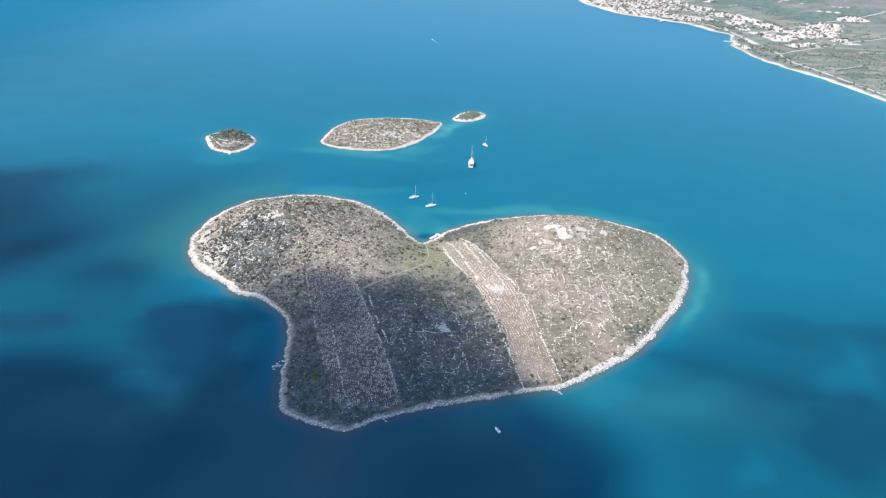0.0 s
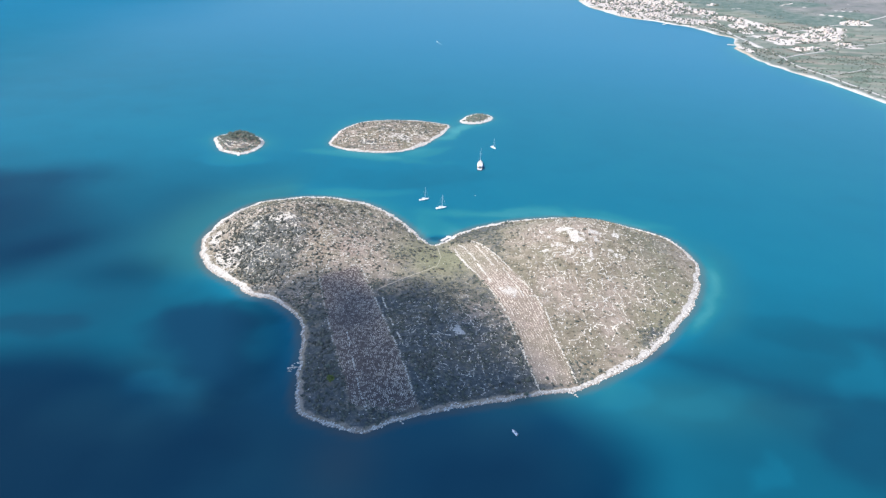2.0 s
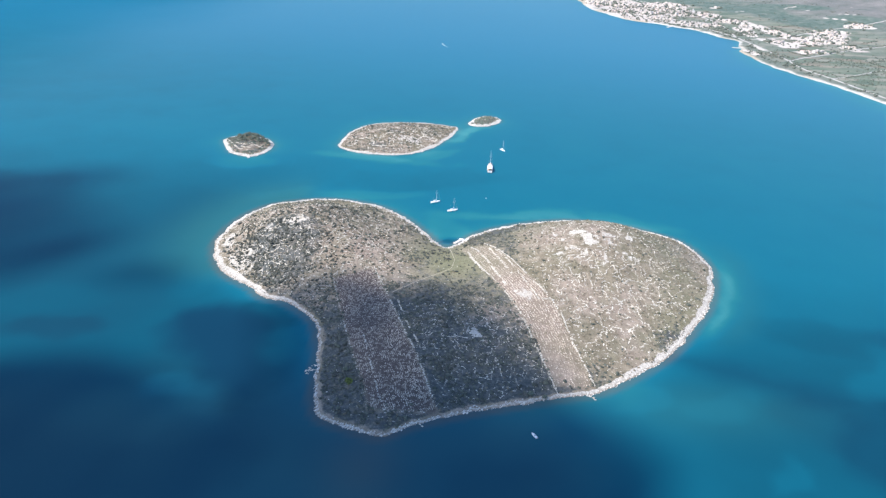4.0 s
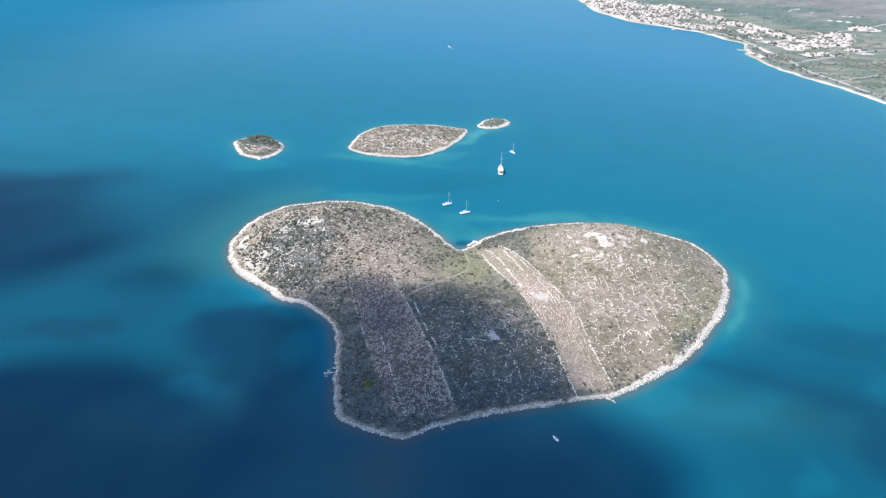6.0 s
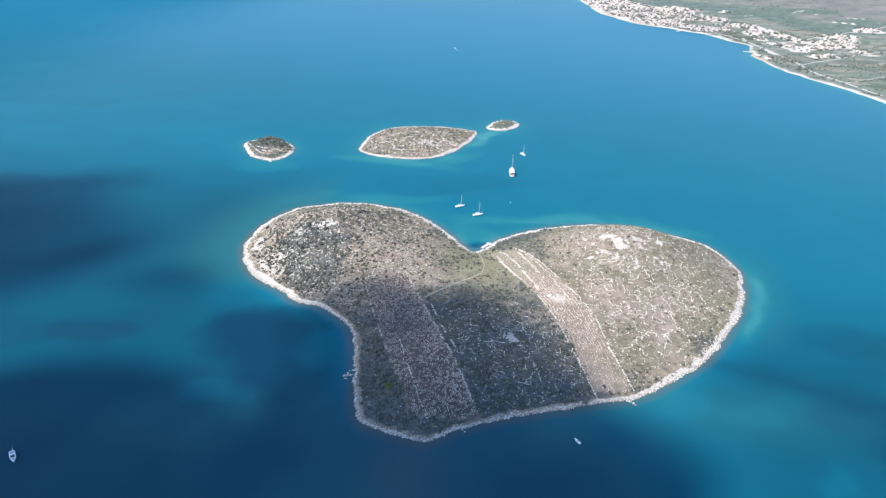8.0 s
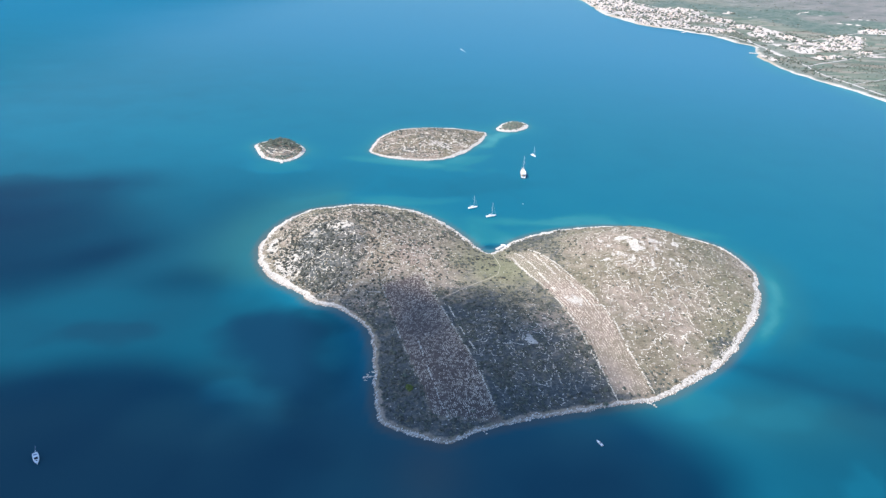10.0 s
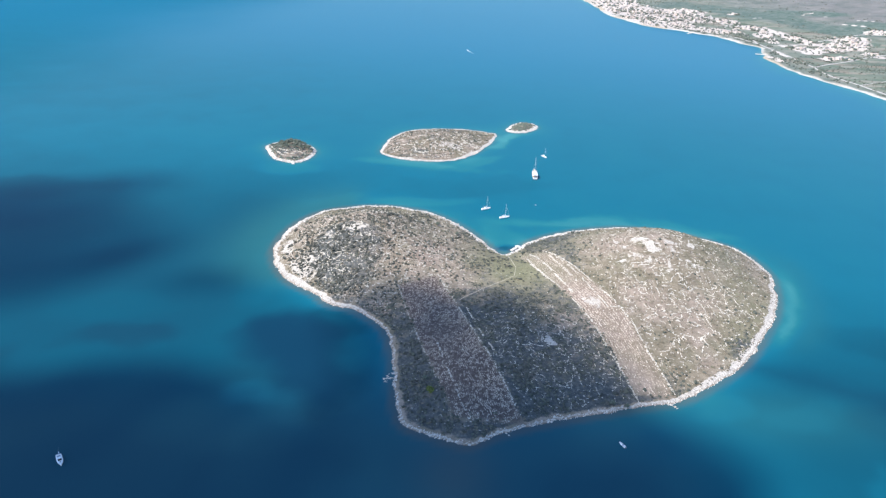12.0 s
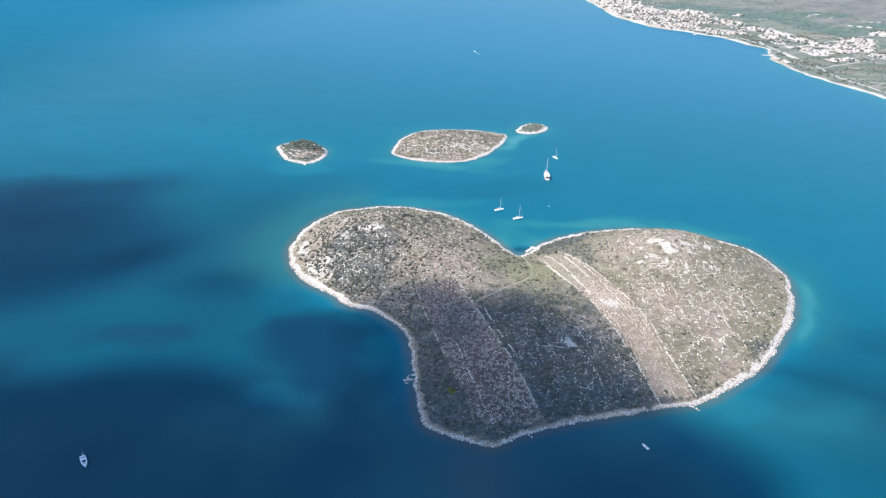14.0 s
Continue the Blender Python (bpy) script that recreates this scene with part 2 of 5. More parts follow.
def mainland_material():
    m, nt, b = nodes_of("mainland ground", 0.95, 0.2)
    fine, mid = noise_tex(nt, 7, 5, 0.7), noise_tex(nt, 45, 5, 0.65)
    # scrub, hill, field and wood tones greyed to carry the distance haze
    scrub = ramp(nt, mid, [(0.32, (0.125, 0.160, 0.132)), (0.5, (0.185, 0.212, 0.178)), (0.68, (0.290, 0.290, 0.255))])
    hill = ramp(nt, noise_tex(nt, 90, 6, 0.65), [(0.30, (0.112, 0.142, 0.125)), (0.46, (0.190, 0.194, 0.180)), (0.7, (0.262, 0.248, 0.236))])
    c = mix(nt, attr(nt, "hill"), scrub, hill)
    mp = nt.nodes.new("ShaderNodeMapping")
    mp.inputs["Rotation"].default_value = (0, 0, radians(24))
    mp.inputs["Scale"].default_value = (1 / 52, 1 / 22, 1)
    nt.links.new(place(nt), mp.inputs["Vector"])
    v = nt.nodes.new("ShaderNodeTexVoronoi")
    v.distance, v.voronoi_dimensions = "CHEBYCHEV", "2D"
    v.inputs["Scale"].default_value = 1.0
    v.inputs["Randomness"].default_value = 0.75
    nt.links.new(mp.outputs["Vector"], v.inputs["Vector"])
    sep = nt.nodes.new("ShaderNodeSeparateColor")
    nt.links.new(v.outputs["Color"], sep.inputs["Color"])
    plots = ramp(nt, sep.outputs["Red"], [(0.0, (0.125, 0.172, 0.130)), (0.25, (0.205, 0.228, 0.175)), (0.45, (0.115, 0.160, 0.125)), (0.55, (0.24, 0.215, 0.170)), (0.64, (0.30, 0.285, 0.235)), (0.78, (0.165, 0.205, 0.155)), (1.0, (0.29, 0.285, 0.24))])
    c = mix(nt, attr(nt, "fields"), c, plots)
    wood = ramp(nt, noise_tex(nt, 24, 5, 0.7), [(0.32, (0.072, 0.125, 0.105)), (0.5, (0.130, 0.175, 0.148)), (0.68, (0.200, 0.232, 0.200))])
    c = mix(nt, attr(nt, "woods"), c, wood)
    yard = ramp(nt, fine, [(0.3, (0.43, 0.375, 0.33)), (0.7, (0.70, 0.625, 0.565))])
    e = maths(nt, "ADD", attr(nt, "built"), maths(nt, "MULTIPLY", maths(nt, "SUBTRACT", noise_tex(nt, 22, 5, 0.7), 0.5), 1.5))
    c = mix(nt, span(nt, e, 0.42, 0.58), c, yard)
    rubble = ramp(nt, fine, [(0.3, (0.50, 0.445, 0.395)), (0.7, (0.78, 0.71, 0.64))])
    c = mix(nt, span(nt, maths(nt, "ADD", attr(nt, "cleared"), maths(nt, "MULTIPLY", maths(nt, "SUBTRACT", noise_tex(nt, 12, 4, 0.7), 0.5), 0.8)), 0.4, 0.62), c, rubble)
    beach = mix(nt, span(nt, noise_tex(nt, 130, 4), 0.42, 0.60), ramp(nt, fine, [(0.3, (0.48, 0.45, 0.41)), (0.7, (0.72, 0.69, 0.63))]), ramp(nt, fine, [(0.3, (0.36, 0.30, 0.23)), (0.7, (0.60, 0.52, 0.41))]))
    c = mix(nt, attr(nt, "beach"), c, beach)
    speck = ramp(nt, noise_tex(nt, 3.5, 4, 0.7), [(0.3, (0.7, 0.7, 0.7)), (0.7, (1, 1, 1))])
    nt.links.new(mix(nt, 1.0, c, speck, "MULTIPLY"), b.inputs["Base Color"])
    bump(nt, b, fine, 1.5)
    return m


def cloud_material(name, thick):
    """White droplets that let part of the sun through."""
    m, nt, b = nodes_of(name, 1.0, 0.0)
    nt.links.new(ramp(nt, noise_tex(nt, 60), [(0.3, (0.80, 0.80, 0.80)), (0.7, (0.88, 0.88, 0.88))]), b.inputs["Base Color"])
    b.inputs["Alpha"].default_value = thick
    return m


CLOUD, THIN_CLOUD = cloud_material("cloud droplets", 0.365), cloud_material("thin cloud droplets", 0.18)
ISLAND_GROUND, SEA, MAINLAND = island_material(), sea_material(), mainland_material()


# ---- shape tools ----
rng = np.random.default_rng(7)


def vnoise(x, y, size, seed=0):
    """Smooth value noise in 0..1 over the plan."""
    x, y = np.asarray(x, float) / size, np.asarray(y, float) / size
    i, j = np.floor(x).astype(np.int64), np.floor(y).astype(np.int64)
    u, v = x - i, y - j
    u, v = u * u * (3 - 2 * u), v * v * (3 - 2 * v)

    def h(a, b):
        s = np.sin(a * 127.1 + b * 311.7 + seed * 74.7) * 43758.5453
        return s - np.floor(s)

    return (h(i, j) * (1 - u) + h(i + 1, j) * u) * (1 - v) + (h(i, j + 1) * (1 - u) + h(i + 1, j + 1) * u) * v


def fnoise(x, y, size, seed=0, octaves=4):
    t, a, s = 0.0, 1.0, 0.0
    for k in range(octaves):
        t, s = t + a * vnoise(x, y, size / 2**k, seed + 13 * k), s + a
        a *= 0.55
    return t / s


def step(v, a, b):
    t = np.clip((np.asarray(v, float) - a) / (b - a), 0, 1)
    return t * t * (3 - 2 * t)


def hill(x, y, cx, cy, sx, sy):
    return np.exp(-((x - cx) ** 2 / (2 * sx * sx) + (y - cy) ** 2 / (2 * sy * sy)))


def raw_mesh(name, verts, faces, mat, smooth=False):
    """A mesh from arrays of vertices and of faces that all have the same number of corners."""
    verts, faces = np.asarray(verts, np.float32), np.asarray(faces, np.int32)
    me = bpy.data.meshes.new(name)
    k = faces.shape[1]
    me.vertices.add(len(verts))
    me.vertices.foreach_set("co", verts.ravel())
    me.loops.add(faces.size)
    me.loops.foreach_set("vertex_index", faces.ravel())
    me.polygons.add(len(faces))
    me.polygons.foreach_set("loop_start", np.arange(0, faces.size, k, dtype=np.int32))
    me.polygons.foreach_set("use_smooth", np.full(len(faces), smooth))
    me.update(calc_edges=True)
    me.validate()
    me.materials.append(mat)
    return me


def sheet(name, xs, ys, height, mat, attrs=None):
    """A ground sheet over the grid xs, ys, with float attributes."""
    gx, gy = np.meshgrid(xs, ys)
    gz = height(gx, gy)
    n, m = len(xs), len(ys)
    idx = np.arange(n * m).reshape(m, n)
    quads = np.stack([idx[:-1, :-1], idx[:-1, 1:], idx[1:, 1:], idx[1:, :-1]], -1).reshape(-1, 4)
    me = raw_mesh(name, np.stack([gx, gy, gz], -1).reshape(-1, 3), quads, mat, True)
    for key, fn in (attrs or {}).items():
        a = me.attributes.new(key, "FLOAT", "POINT")
        a.data.foreach_set("value", np.asarray(fn(gx, gy), np.float32).ravel())
    return new(name, me)


def spline(points, per=10):
    """A closed smooth line through the plan's corner points."""
    p = np.asarray(points, float)
    out = []
    for i in range(len(p)):
        a, b, c, d = p[i - 1], p[i], p[(i + 1) % len(p)], p[(i + 2) % len(p)]
        for t in np.arange(per) / per:
            out.append(0.5 * (2 * b + (c - a) * t + (2 * a - 5 * b + 4 * c - d) * t * t + (3 * b - a - 3 * c + d) * t**3))
    return np.array(out)


def shore_distance(line, x, y):
    """Metres from the closed line, positive inside."""
    x, y = np.asarray(x, float), np.asarray(y, float)
    best, inside = np.full(x.shape, 1e18), np.zeros(x.shape, bool)
    for (ax, ay), (bx, by) in zip(line, np.roll(line, -1, 0)):
        dx, dy = bx - ax, by - ay
        t = np.clip(((x - ax) * dx + (y - ay) * dy) / (dx * dx + dy * dy + 1e-12), 0, 1)
        best = np.minimum(best, (x - ax - t * dx) ** 2 + (y - ay - t * dy) ** 2)
        if ay != by:
            inside ^= ((ay > y) != (by > y)) & (x < dx * (y - ay) / dy + ax)
    return np.where(inside, 1, -1) * np.sqrt(best)


class Land:
    """An island: its outline, its grid of shore distances and its height."""

    def __init__(self, outline, rise, cell=2.5, rough=2.2, seed=1, margin=30):
        self.line, self.rise = spline(outline), rise
        lo, hi = self.line.min(0) - margin, self.line.max(0) + margin
        self.xs, self.ys = np.arange(lo[0], hi[0], cell), np.arange(lo[1], hi[1], cell)
        gx, gy = np.meshgrid(self.xs, self.ys)
        self.cell = cell
        self.grid = shore_distance(self.line, gx, gy) + rough * ((fnoise(gx, gy, 14, seed) - 0.5) * 2.2 + (fnoise(gx, gy, 5, seed + 50, 2) - 0.5) * 1.1)

    def inland(self, x, y):
        x, y = np.asarray(x, float), np.asarray(y, float)
        u = np.clip((x - self.xs[0]) / self.cell, 0, len(self.xs) - 1.001)
        v = np.clip((y - self.ys[0]) / self.cell, 0, len(self.ys) - 1.001)
        i, j = u.astype(int), v.astype(int)
        u, v = u - i, v - j
        g = self.grid
        return (g[j, i] * (1 - u) + g[j, i + 1] * u) * (1 - v) + (g[j + 1, i] * (1 - u) + g[j + 1, i + 1] * u) * v

    def height(self, x, y):
        d = self.inland(x, y)
        up = np.clip(d, 0, None)
        z = 1.3 * (1 - np.exp(-up / 4)) + self.rise(x, y) * (1 - np.exp(-((up / 42) ** 1.3)))
        z = z + 0.5 * step(d, 2, 12) * (fnoise(x, y, 7, 5) - 0.5) * 2
        return np.where(d > 0, z, np.maximum(d * 0.22, -5))


PHI = (1 + 5**0.5) / 2
ICO = np.array([(-1, PHI, 0), (1, PHI, 0), (-1, -PHI, 0), (1, -PHI, 0), (0, -1, PHI), (0, 1, PHI), (0, -1, -PHI), (0, 1, -PHI), (PHI, 0, -1), (PHI, 0, 1), (-PHI, 0, -1), (-PHI, 0, 1)]) / math.sqrt(1 + PHI * PHI)
ICO_FACES = np.array([(0, 11, 5), (0, 5, 1), (0, 1, 7), (0, 7, 10), (0, 10, 11), (1, 5, 9), (5, 11, 4), (11, 10, 2), (10, 7, 6), (7, 1, 8), (3, 9, 4), (3, 4, 2), (3, 2, 6), (3, 6, 8), (3, 8, 9), (4, 9, 5), (2, 4, 11), (6, 2, 10), (8, 6, 7), (9, 8, 1)])
OCT = np.array([(1, 0, 0), (0, 1, 0), (-1, 0, 0), (0, -1, 0), (0.7, 0.7, 0.1), (-0.7, 0.7, -0.1), (-0.7, -0.7, 0.1), (0.7, -0.7, 0.0), (0.25, 0.1, 0.8), (-0.3, -0.2, 0.7)])
OCT_FACES = np.array([(0, 4, 8), (4, 1, 8), (1, 5, 8), (5, 9, 8), (5, 2, 9), (2, 6, 9), (6, 3, 9), (3, 7, 9), (7, 8, 9), (7, 0, 8)])


def lumps(centres, sizes, shape, faces, flat=1.0, jitter=0.25, stretch=0.3, heading=None, long=1.0):
    """Vertices and triangles of many uneven lumps; heading and long lay them out as slabs along a direction."""
    n, k = len(centres), len(shape)
    turn = rng.uniform(0, 2 * math.pi, n) if heading is None else np.asarray(heading)
    v = shape[None] * (1 + rng.uniform(-jitter, jitter, (n, k, 1)))
    s = np.stack([(1 + rng.uniform(-stretch, stretch, n)) * long, 1 + rng.uniform(-stretch, stretch, n), flat * (1 + rng.uniform(-0.2, 0.2, n))], -1)
    v = v * s[:, None] * np.asarray(sizes)[:, None, None]
    c, d = np.cos(turn)[:, None], np.sin(turn)[:, None]
    v = np.stack([v[..., 0] * c - v[..., 1] * d, v[..., 0] * d + v[..., 1] * c, v[..., 2]], -1)
    v = v + np.asarray(centres)[:, None]
    f = faces[None] + (np.arange(n) * k)[:, None, None]
    return v.reshape(-1, 3), f.reshape(-1, 3)


def stuff(name, label, category, centres, sizes, mat, stones=False, **kw):
    if len(centres) == 0:
        return None
    v, f = lumps(centres, sizes, OCT if stones else ICO, OCT_FACES if stones else ICO_FACES, **kw)
    return tagged(new(name, raw_mesh(name, v, f, mat)), label, category, kind="stuff")


def part(name, bm, mat, parent, label=""):
    me = bpy.data.meshes.new(name)
    bm.to_mesh(me)
    bm.free()
    me.materials.append(mat)
    ob = new(name, me)
    ob.parent = parent
    if label:
        ob["label"] = label
    return ob


def box(bm, x0, x1, y0, y1, z0, z1, bevel=0.0):
    r = bmesh.ops.create_cube(bm, size=1.0)
    for v in r["verts"]:
        v.co = Vector(((x0 + x1) / 2 + v.co.x * (x1 - x0), (y0 + y1) / 2 + v.co.y * (y1 - y0), (z0 + z1) / 2 + v.co.z * (z1 - z0)))
    if bevel:
        bmesh.ops.bevel(bm, geom=[e for e in bm.edges if e.verts[0] in r["verts"]], offset=bevel, segments=1, affect="EDGES")
    return bm


def rod(bm, a, b, r0, r1, sides=8):
    a, b = Vector(a), Vector(b)
    m = Matrix.Translation((a + b) / 2) @ (b - a).to_track_quat("Z", "Y").to_matrix().to_4x4()
    bmesh.ops.create_cone(bm, cap_ends=True, segments=sides, radius1=r0, radius2=r1, depth=(b - a).length, matrix=m)
    return bm


def loft(bm, rings):
    """A closed skin over rings of points, capped at both ends."""
    rows = [[bm.verts.new(p) for p in ring] for ring in rings]
    n = len(rows[0])
    for a, b in zip(rows, rows[1:]):
        for i in range(n):
            bm.faces.new((a[i], a[(i + 1) % n], b[(i + 1) % n], b[i]))
    bm.faces.new(rows[0][::-1])
    bm.faces.new(rows[-1])
    bmesh.ops.recalc_face_normals(bm, faces=bm.faces)
    return bm


def empty(name, m=Matrix()):
    ob = new(name)
    ob.matrix_world = m
    return ob


# ---- the plan of land and sea ----
HEART = [(-64, 360), (-90, 368), (-107, 376), (-115, 395), (-121, 436), (-126, 470), (-136, 499), (-163, 524), (-188, 533), (-203, 549), (-230, 569), (-250, 598), (-262, 635), (-259, 676), (-246, 714), (-222, 742), (-172, 761), (-128, 757), (-94, 741), (-62, 707), (-33, 659), (-22, 648), (-9, 660), (8, 682), (35, 702), (78, 722), (130, 732), (178, 724), (213, 706), (237, 687), (249, 655), (250, 618), (230, 562), (205, 522), (165, 470), (125, 436), (95, 417), (57, 406), (-10, 385), (-45, 370)]
FISH = [(-184, 967), (-174, 946), (-148, 932), (-116, 929), (-84, 936), (-55, 960), (-28, 1007), (-11, 1066), (-25, 1080), (-61, 1090), (-107, 1086), (-150, 1069), (-174, 1030)]
WEST_ISLET = [(-352, 962), (-337, 926), (-324, 907), (-298, 897), (-281, 914), (-276, 946), (-290, 972), (-314, 984), (-336, 982)]
EAST_ISLET = [(8, 1096), (22, 1086), (42, 1092), (61, 1119), (55, 1139), (36, 1146), (18, 1127)]

heart = Land(HEART, lambda x, y: 33 * hill(x, y, -175, 652, 62, 58) + 37 * hill(x, y, 133, 638, 74, 62) + 13 * hill(x, y, 0, 478, 90, 80) + 2, cell=2.0)
fish = Land(FISH, lambda x, y: 9 * hill(x, y, -95, 1005, 55, 45) + 1.5, seed=2)
islet_west = Land(WEST_ISLET, lambda x, y: 5 * hill(x, y, -312, 948, 30, 30) + 1, cell=1.5, rough=1.5, seed=3)
islet_east = Land(EAST_ISLET, lambda x, y: 5 * hill(x, y, 38, 1120, 25, 25) + 1, cell=1.5, rough=1.5, seed=4)
LANDS = (heart, fish, islet_west, islet_east)

COAST_Y = (200, 700, 1000, 1314, 1445, 1500, 1547, 1582, 1624, 1661, 1722, 1762, 1807, 1858, 1907, 1995, 2029, 2060, 2107, 2133, 2176, 2200, 2212, 2265, 2290, 2335, 2444, 2524, 2635, 2770, 2953, 3600, 4800)
COAST_X = (1250, 1010, 905, 850, 818, 806, 786, 771, 757, 743, 734, 735, 729, 733, 750, 777, 777, 754, 735, 727, 708, 682, 662, 622, 572, 526, 488, 457, 451, 445, 433, 420, 420)


def coast_x(y):
    y = np.asarray(y, float)
    wob = (fnoise(y, y * 0 + 3.0, 34, 8) - 0.5) * 14
    return np.interp(y, COAST_Y, COAST_X) + wob


def mainland_height(x, y):
    u = x - coast_x(y)
    up = np.clip(u, 0, None)
    z = 2.0 * (1 - np.exp(-up / 8)) + 0.018 * up + 70 * step(up, 350, 1700) + (fnoise(x, y, 160, 9) - 0.5) * 14 * step(up, 120, 600)
    return np.where(u > 0, z, np.maximum(u * 0.2, -6))


def strip_edges(y):
    return np.interp(y, (412, 465, 498, 530, 582, 632), (65, 54, 45, 34, 12, -6)), np.interp(y, (418, 467, 530, 577, 641), (95, 85, 71, 49, 17))


def strip_gravel(x, y):
    """Paler lines of cleared stone that run along the strip."""
    l, r = strip_edges(y)
    s = (x - l) / (r - l)
    lines = 0.5 + 0.5 * np.sin(s * 50 + 3 * fnoise(x, y, 25, 41))
    return strip_at(x, y) * (1 - 0.35 * step(y, 545, 580)) * (0.45 + 0.55 * step(y, 440, 500)) * np.clip(0.22 + 0.75 * lines * (0.3 + fnoise(x, y, 12, 42)) + 0.20 * step(fnoise(x, y, 20, 43), 0.4, 0.6) + 0.8 * hill(x, y, 42, 535, 13, 14), 0, 1)


# strips of cleared land on the heart island: left and right edge by y
def strip_at(x, y):
    l, r = strip_edges(y)
    w = step(x, l - 2, l + 2) * (1 - step(x, r - 2, r + 2)) * step(y, 416, 424) * (1 - step(y, 630, 646))
    return w


def field_edges(y):
    return np.interp(y, (374, 405, 443, 496, 557), (-72, -80, -93, -109, -127)), np.interp(y, (374, 398, 438, 476, 535, 575), (-20, -29, -42, -56, -75, -91))


def field_at(x, y):
    l, r = field_edges(y)
    top = 557 + (x + 127) * 0.5
    return step(x, l - 2, l + 3) * (1 - step(x, r - 3, r + 2)) * step(y, 378, 388) * (1 - step(y, top - 3, top + 3))


def bare_at(x, y):
    """Bare limestone pavements."""
    w = 1.0 * hill(x, y, -176, 634, 9, 4) + 0.5 * hill(x, y, -159, 622, 5, 4) + 0.4 * hill(x, y, -203, 629, 4, 4) + 0.75 * hill(x, y, -247, 632, 6, 16)
    w = w + 0.40 * hill(x, y, -230, 588, 12, 18) + 0.12 * hill(x, y, -212, 630, 20, 12) + 0.38 * hill(x, y, -214, 588, 20, 28)
    # the north-east crest
    w = w + 1.1 * hill(x, y, 116, 616, 4.5, 3.5) + 1.1 * hill(x, y, 107, 624, 7, 2.5) + 1.0 * hill(x, y, 116, 606, 3, 4) + 0.8 * hill(x, y, 123, 606, 2.5, 2.5)
    w = w + 0.65 * hill(x, y, 134, 620, 4, 1.6) + 0.65 * hill(x, y, 144, 619, 4, 1.6) + 0.65 * hill(x, y, 87, 623, 2.5, 2.5) + 0.7 * hill(x, y, 92, 612, 3, 3)
    w = w + 0.7 * hill(x, y, 99, 598, 3.5, 3.5) + 0.7 * hill(x, y, 87, 592, 3.5, 3) + 0.7 * hill(x, y, 130, 586, 2, 7) + 0.8 * hill(x, y, 159, 619, 3, 5) + 0.6 * hill(x, y, 161, 589, 4, 4)
    w = w + 0.62 * hill(x, y, 122, 597, 44, 24) * step(fnoise(x, y, 5.5, 98, 3), 0.585, 0.66)
    # the south slope and the strip
    w = w + 1.1 * hill(x, y, 2.5, 472, 2.2, 4.5) + 0.8 * hill(x, y, 6.5, 466, 3.2, 2)
    return w + 0.5 * hill(x, y, 45, 534, 8, 7) + 0.35 * hill(x, y, 55, 530, 5, 9)


def heart_stone(x, y):
    d = heart.inland(x, y)
    w = np.interp(np.arctan2(y - 540, x), (-3.15, -2.95, -2.4, -1.6, -0.9, -0.5, 0.1, 0.7, 1.2, 1.9, 2.5, 3.0, 3.15), (6.5, 3.0, 2.0, 2.3, 3.6, 6.5, 6, 3.6, 2.6, 2.8, 3.4, 6.5, 6.5))
    w = w * (0.45 + 1.1 * fnoise(x, y, 22, 31))
    return np.clip((1 - step(d, w * 0.7, w * 1.25)) + np.where(d > 10, bare_at(x, y), 0), 0, 1)


def zones(x, y):
    """Shares of the heart island: north-west hill, south slope, north-east hill."""
    nw = step(-x, 40, 95) * step(y, 500, 570)
    ne = step(x, 30, 75) * step(y + 0.55 * x, 470, 520)
    return nw, np.clip(1 - nw - ne, 0, 1), ne


def carpet_and_shade_at(x, y):
    """Close dark scrub: the south slope, the thicket on the western hill and a northern patch; cloud shade is painted
    in at 176, 482.
    """
    nw, so, ne = zones(x, y)
    thick = np.clip(1.15 * hill(x, y, -184, 614, 28, 24) + 0.7 * hill(x, y, -180, 575, 24, 26), 0, 1)
    w = so * (0.74 + 0.5 * (fnoise(x, y, 30, 86) - 0.5)) * (1 - 0.75 * heart_green(x, y)) * (1 - 0.45 * hill(x, y, 18, 505, 36, 24)) + 0.75 * nw * thick + 0.12 * nw + 0.9 * hill(x, y, 176, 482, 13, 20) + 0.4 * hill(x, y, 60, 690, 40, 14)
    return np.clip(w, 0, 1) * (1 - strip_at(x, y)) * (1 - field_at(x, y)) * step(heart.inland(x, y), 2.5, 6)


def earth_at(x, y):
    """Bare stony earth: the cleared strip, and a reddish patch above the stony field."""
    return np.clip(strip_gravel(x, y) + 0.75 * hill(x, y, -108, 612, 36, 34) * step(fnoise(x, y, 12, 87), 0.30, 0.62) * (1 - field_at(x, y)), 0, 1)


def heart_green(x, y):
    # the 178, 482 term belongs to the painted patch of cloud shade
    return np.clip(0.9 * hill(x, y, -8, 590, 34, 38) + 0.75 * hill(x, y, 178, 482, 16, 24) + 0.35 * hill(x, y, 205, 545, 26, 40) + 0.45 * hill(x, y, -40, 640, 30, 30) + 0.55 * hill(x, y, 80, 680, 70, 22) + 0.4 * hill(x, y, 200, 640, 28, 50) + 0.45 * hill(x, y, -160, 725, 70, 22), 0, 1)


def tide(land):
    return lambda x, y: (1 - step(land.inland(x, y), 0.3, 2.2)) * (0.9 if land is heart else 0.4)


def islet_stone(land, w):
    def stone(x, y):
        lo, hi = land.line.min(0), land.line.max(0)
        north = step(y, lo[1] + 0.55 * (hi[1] - lo[1]), hi[1])
        reach = w * (0.4 + 1.2 * fnoise(x, y, 18, 31)) * (1 - 0.6 * north)
        rim = 1 - step(land.inland(x, y), reach * 0.6, reach * 1.3)
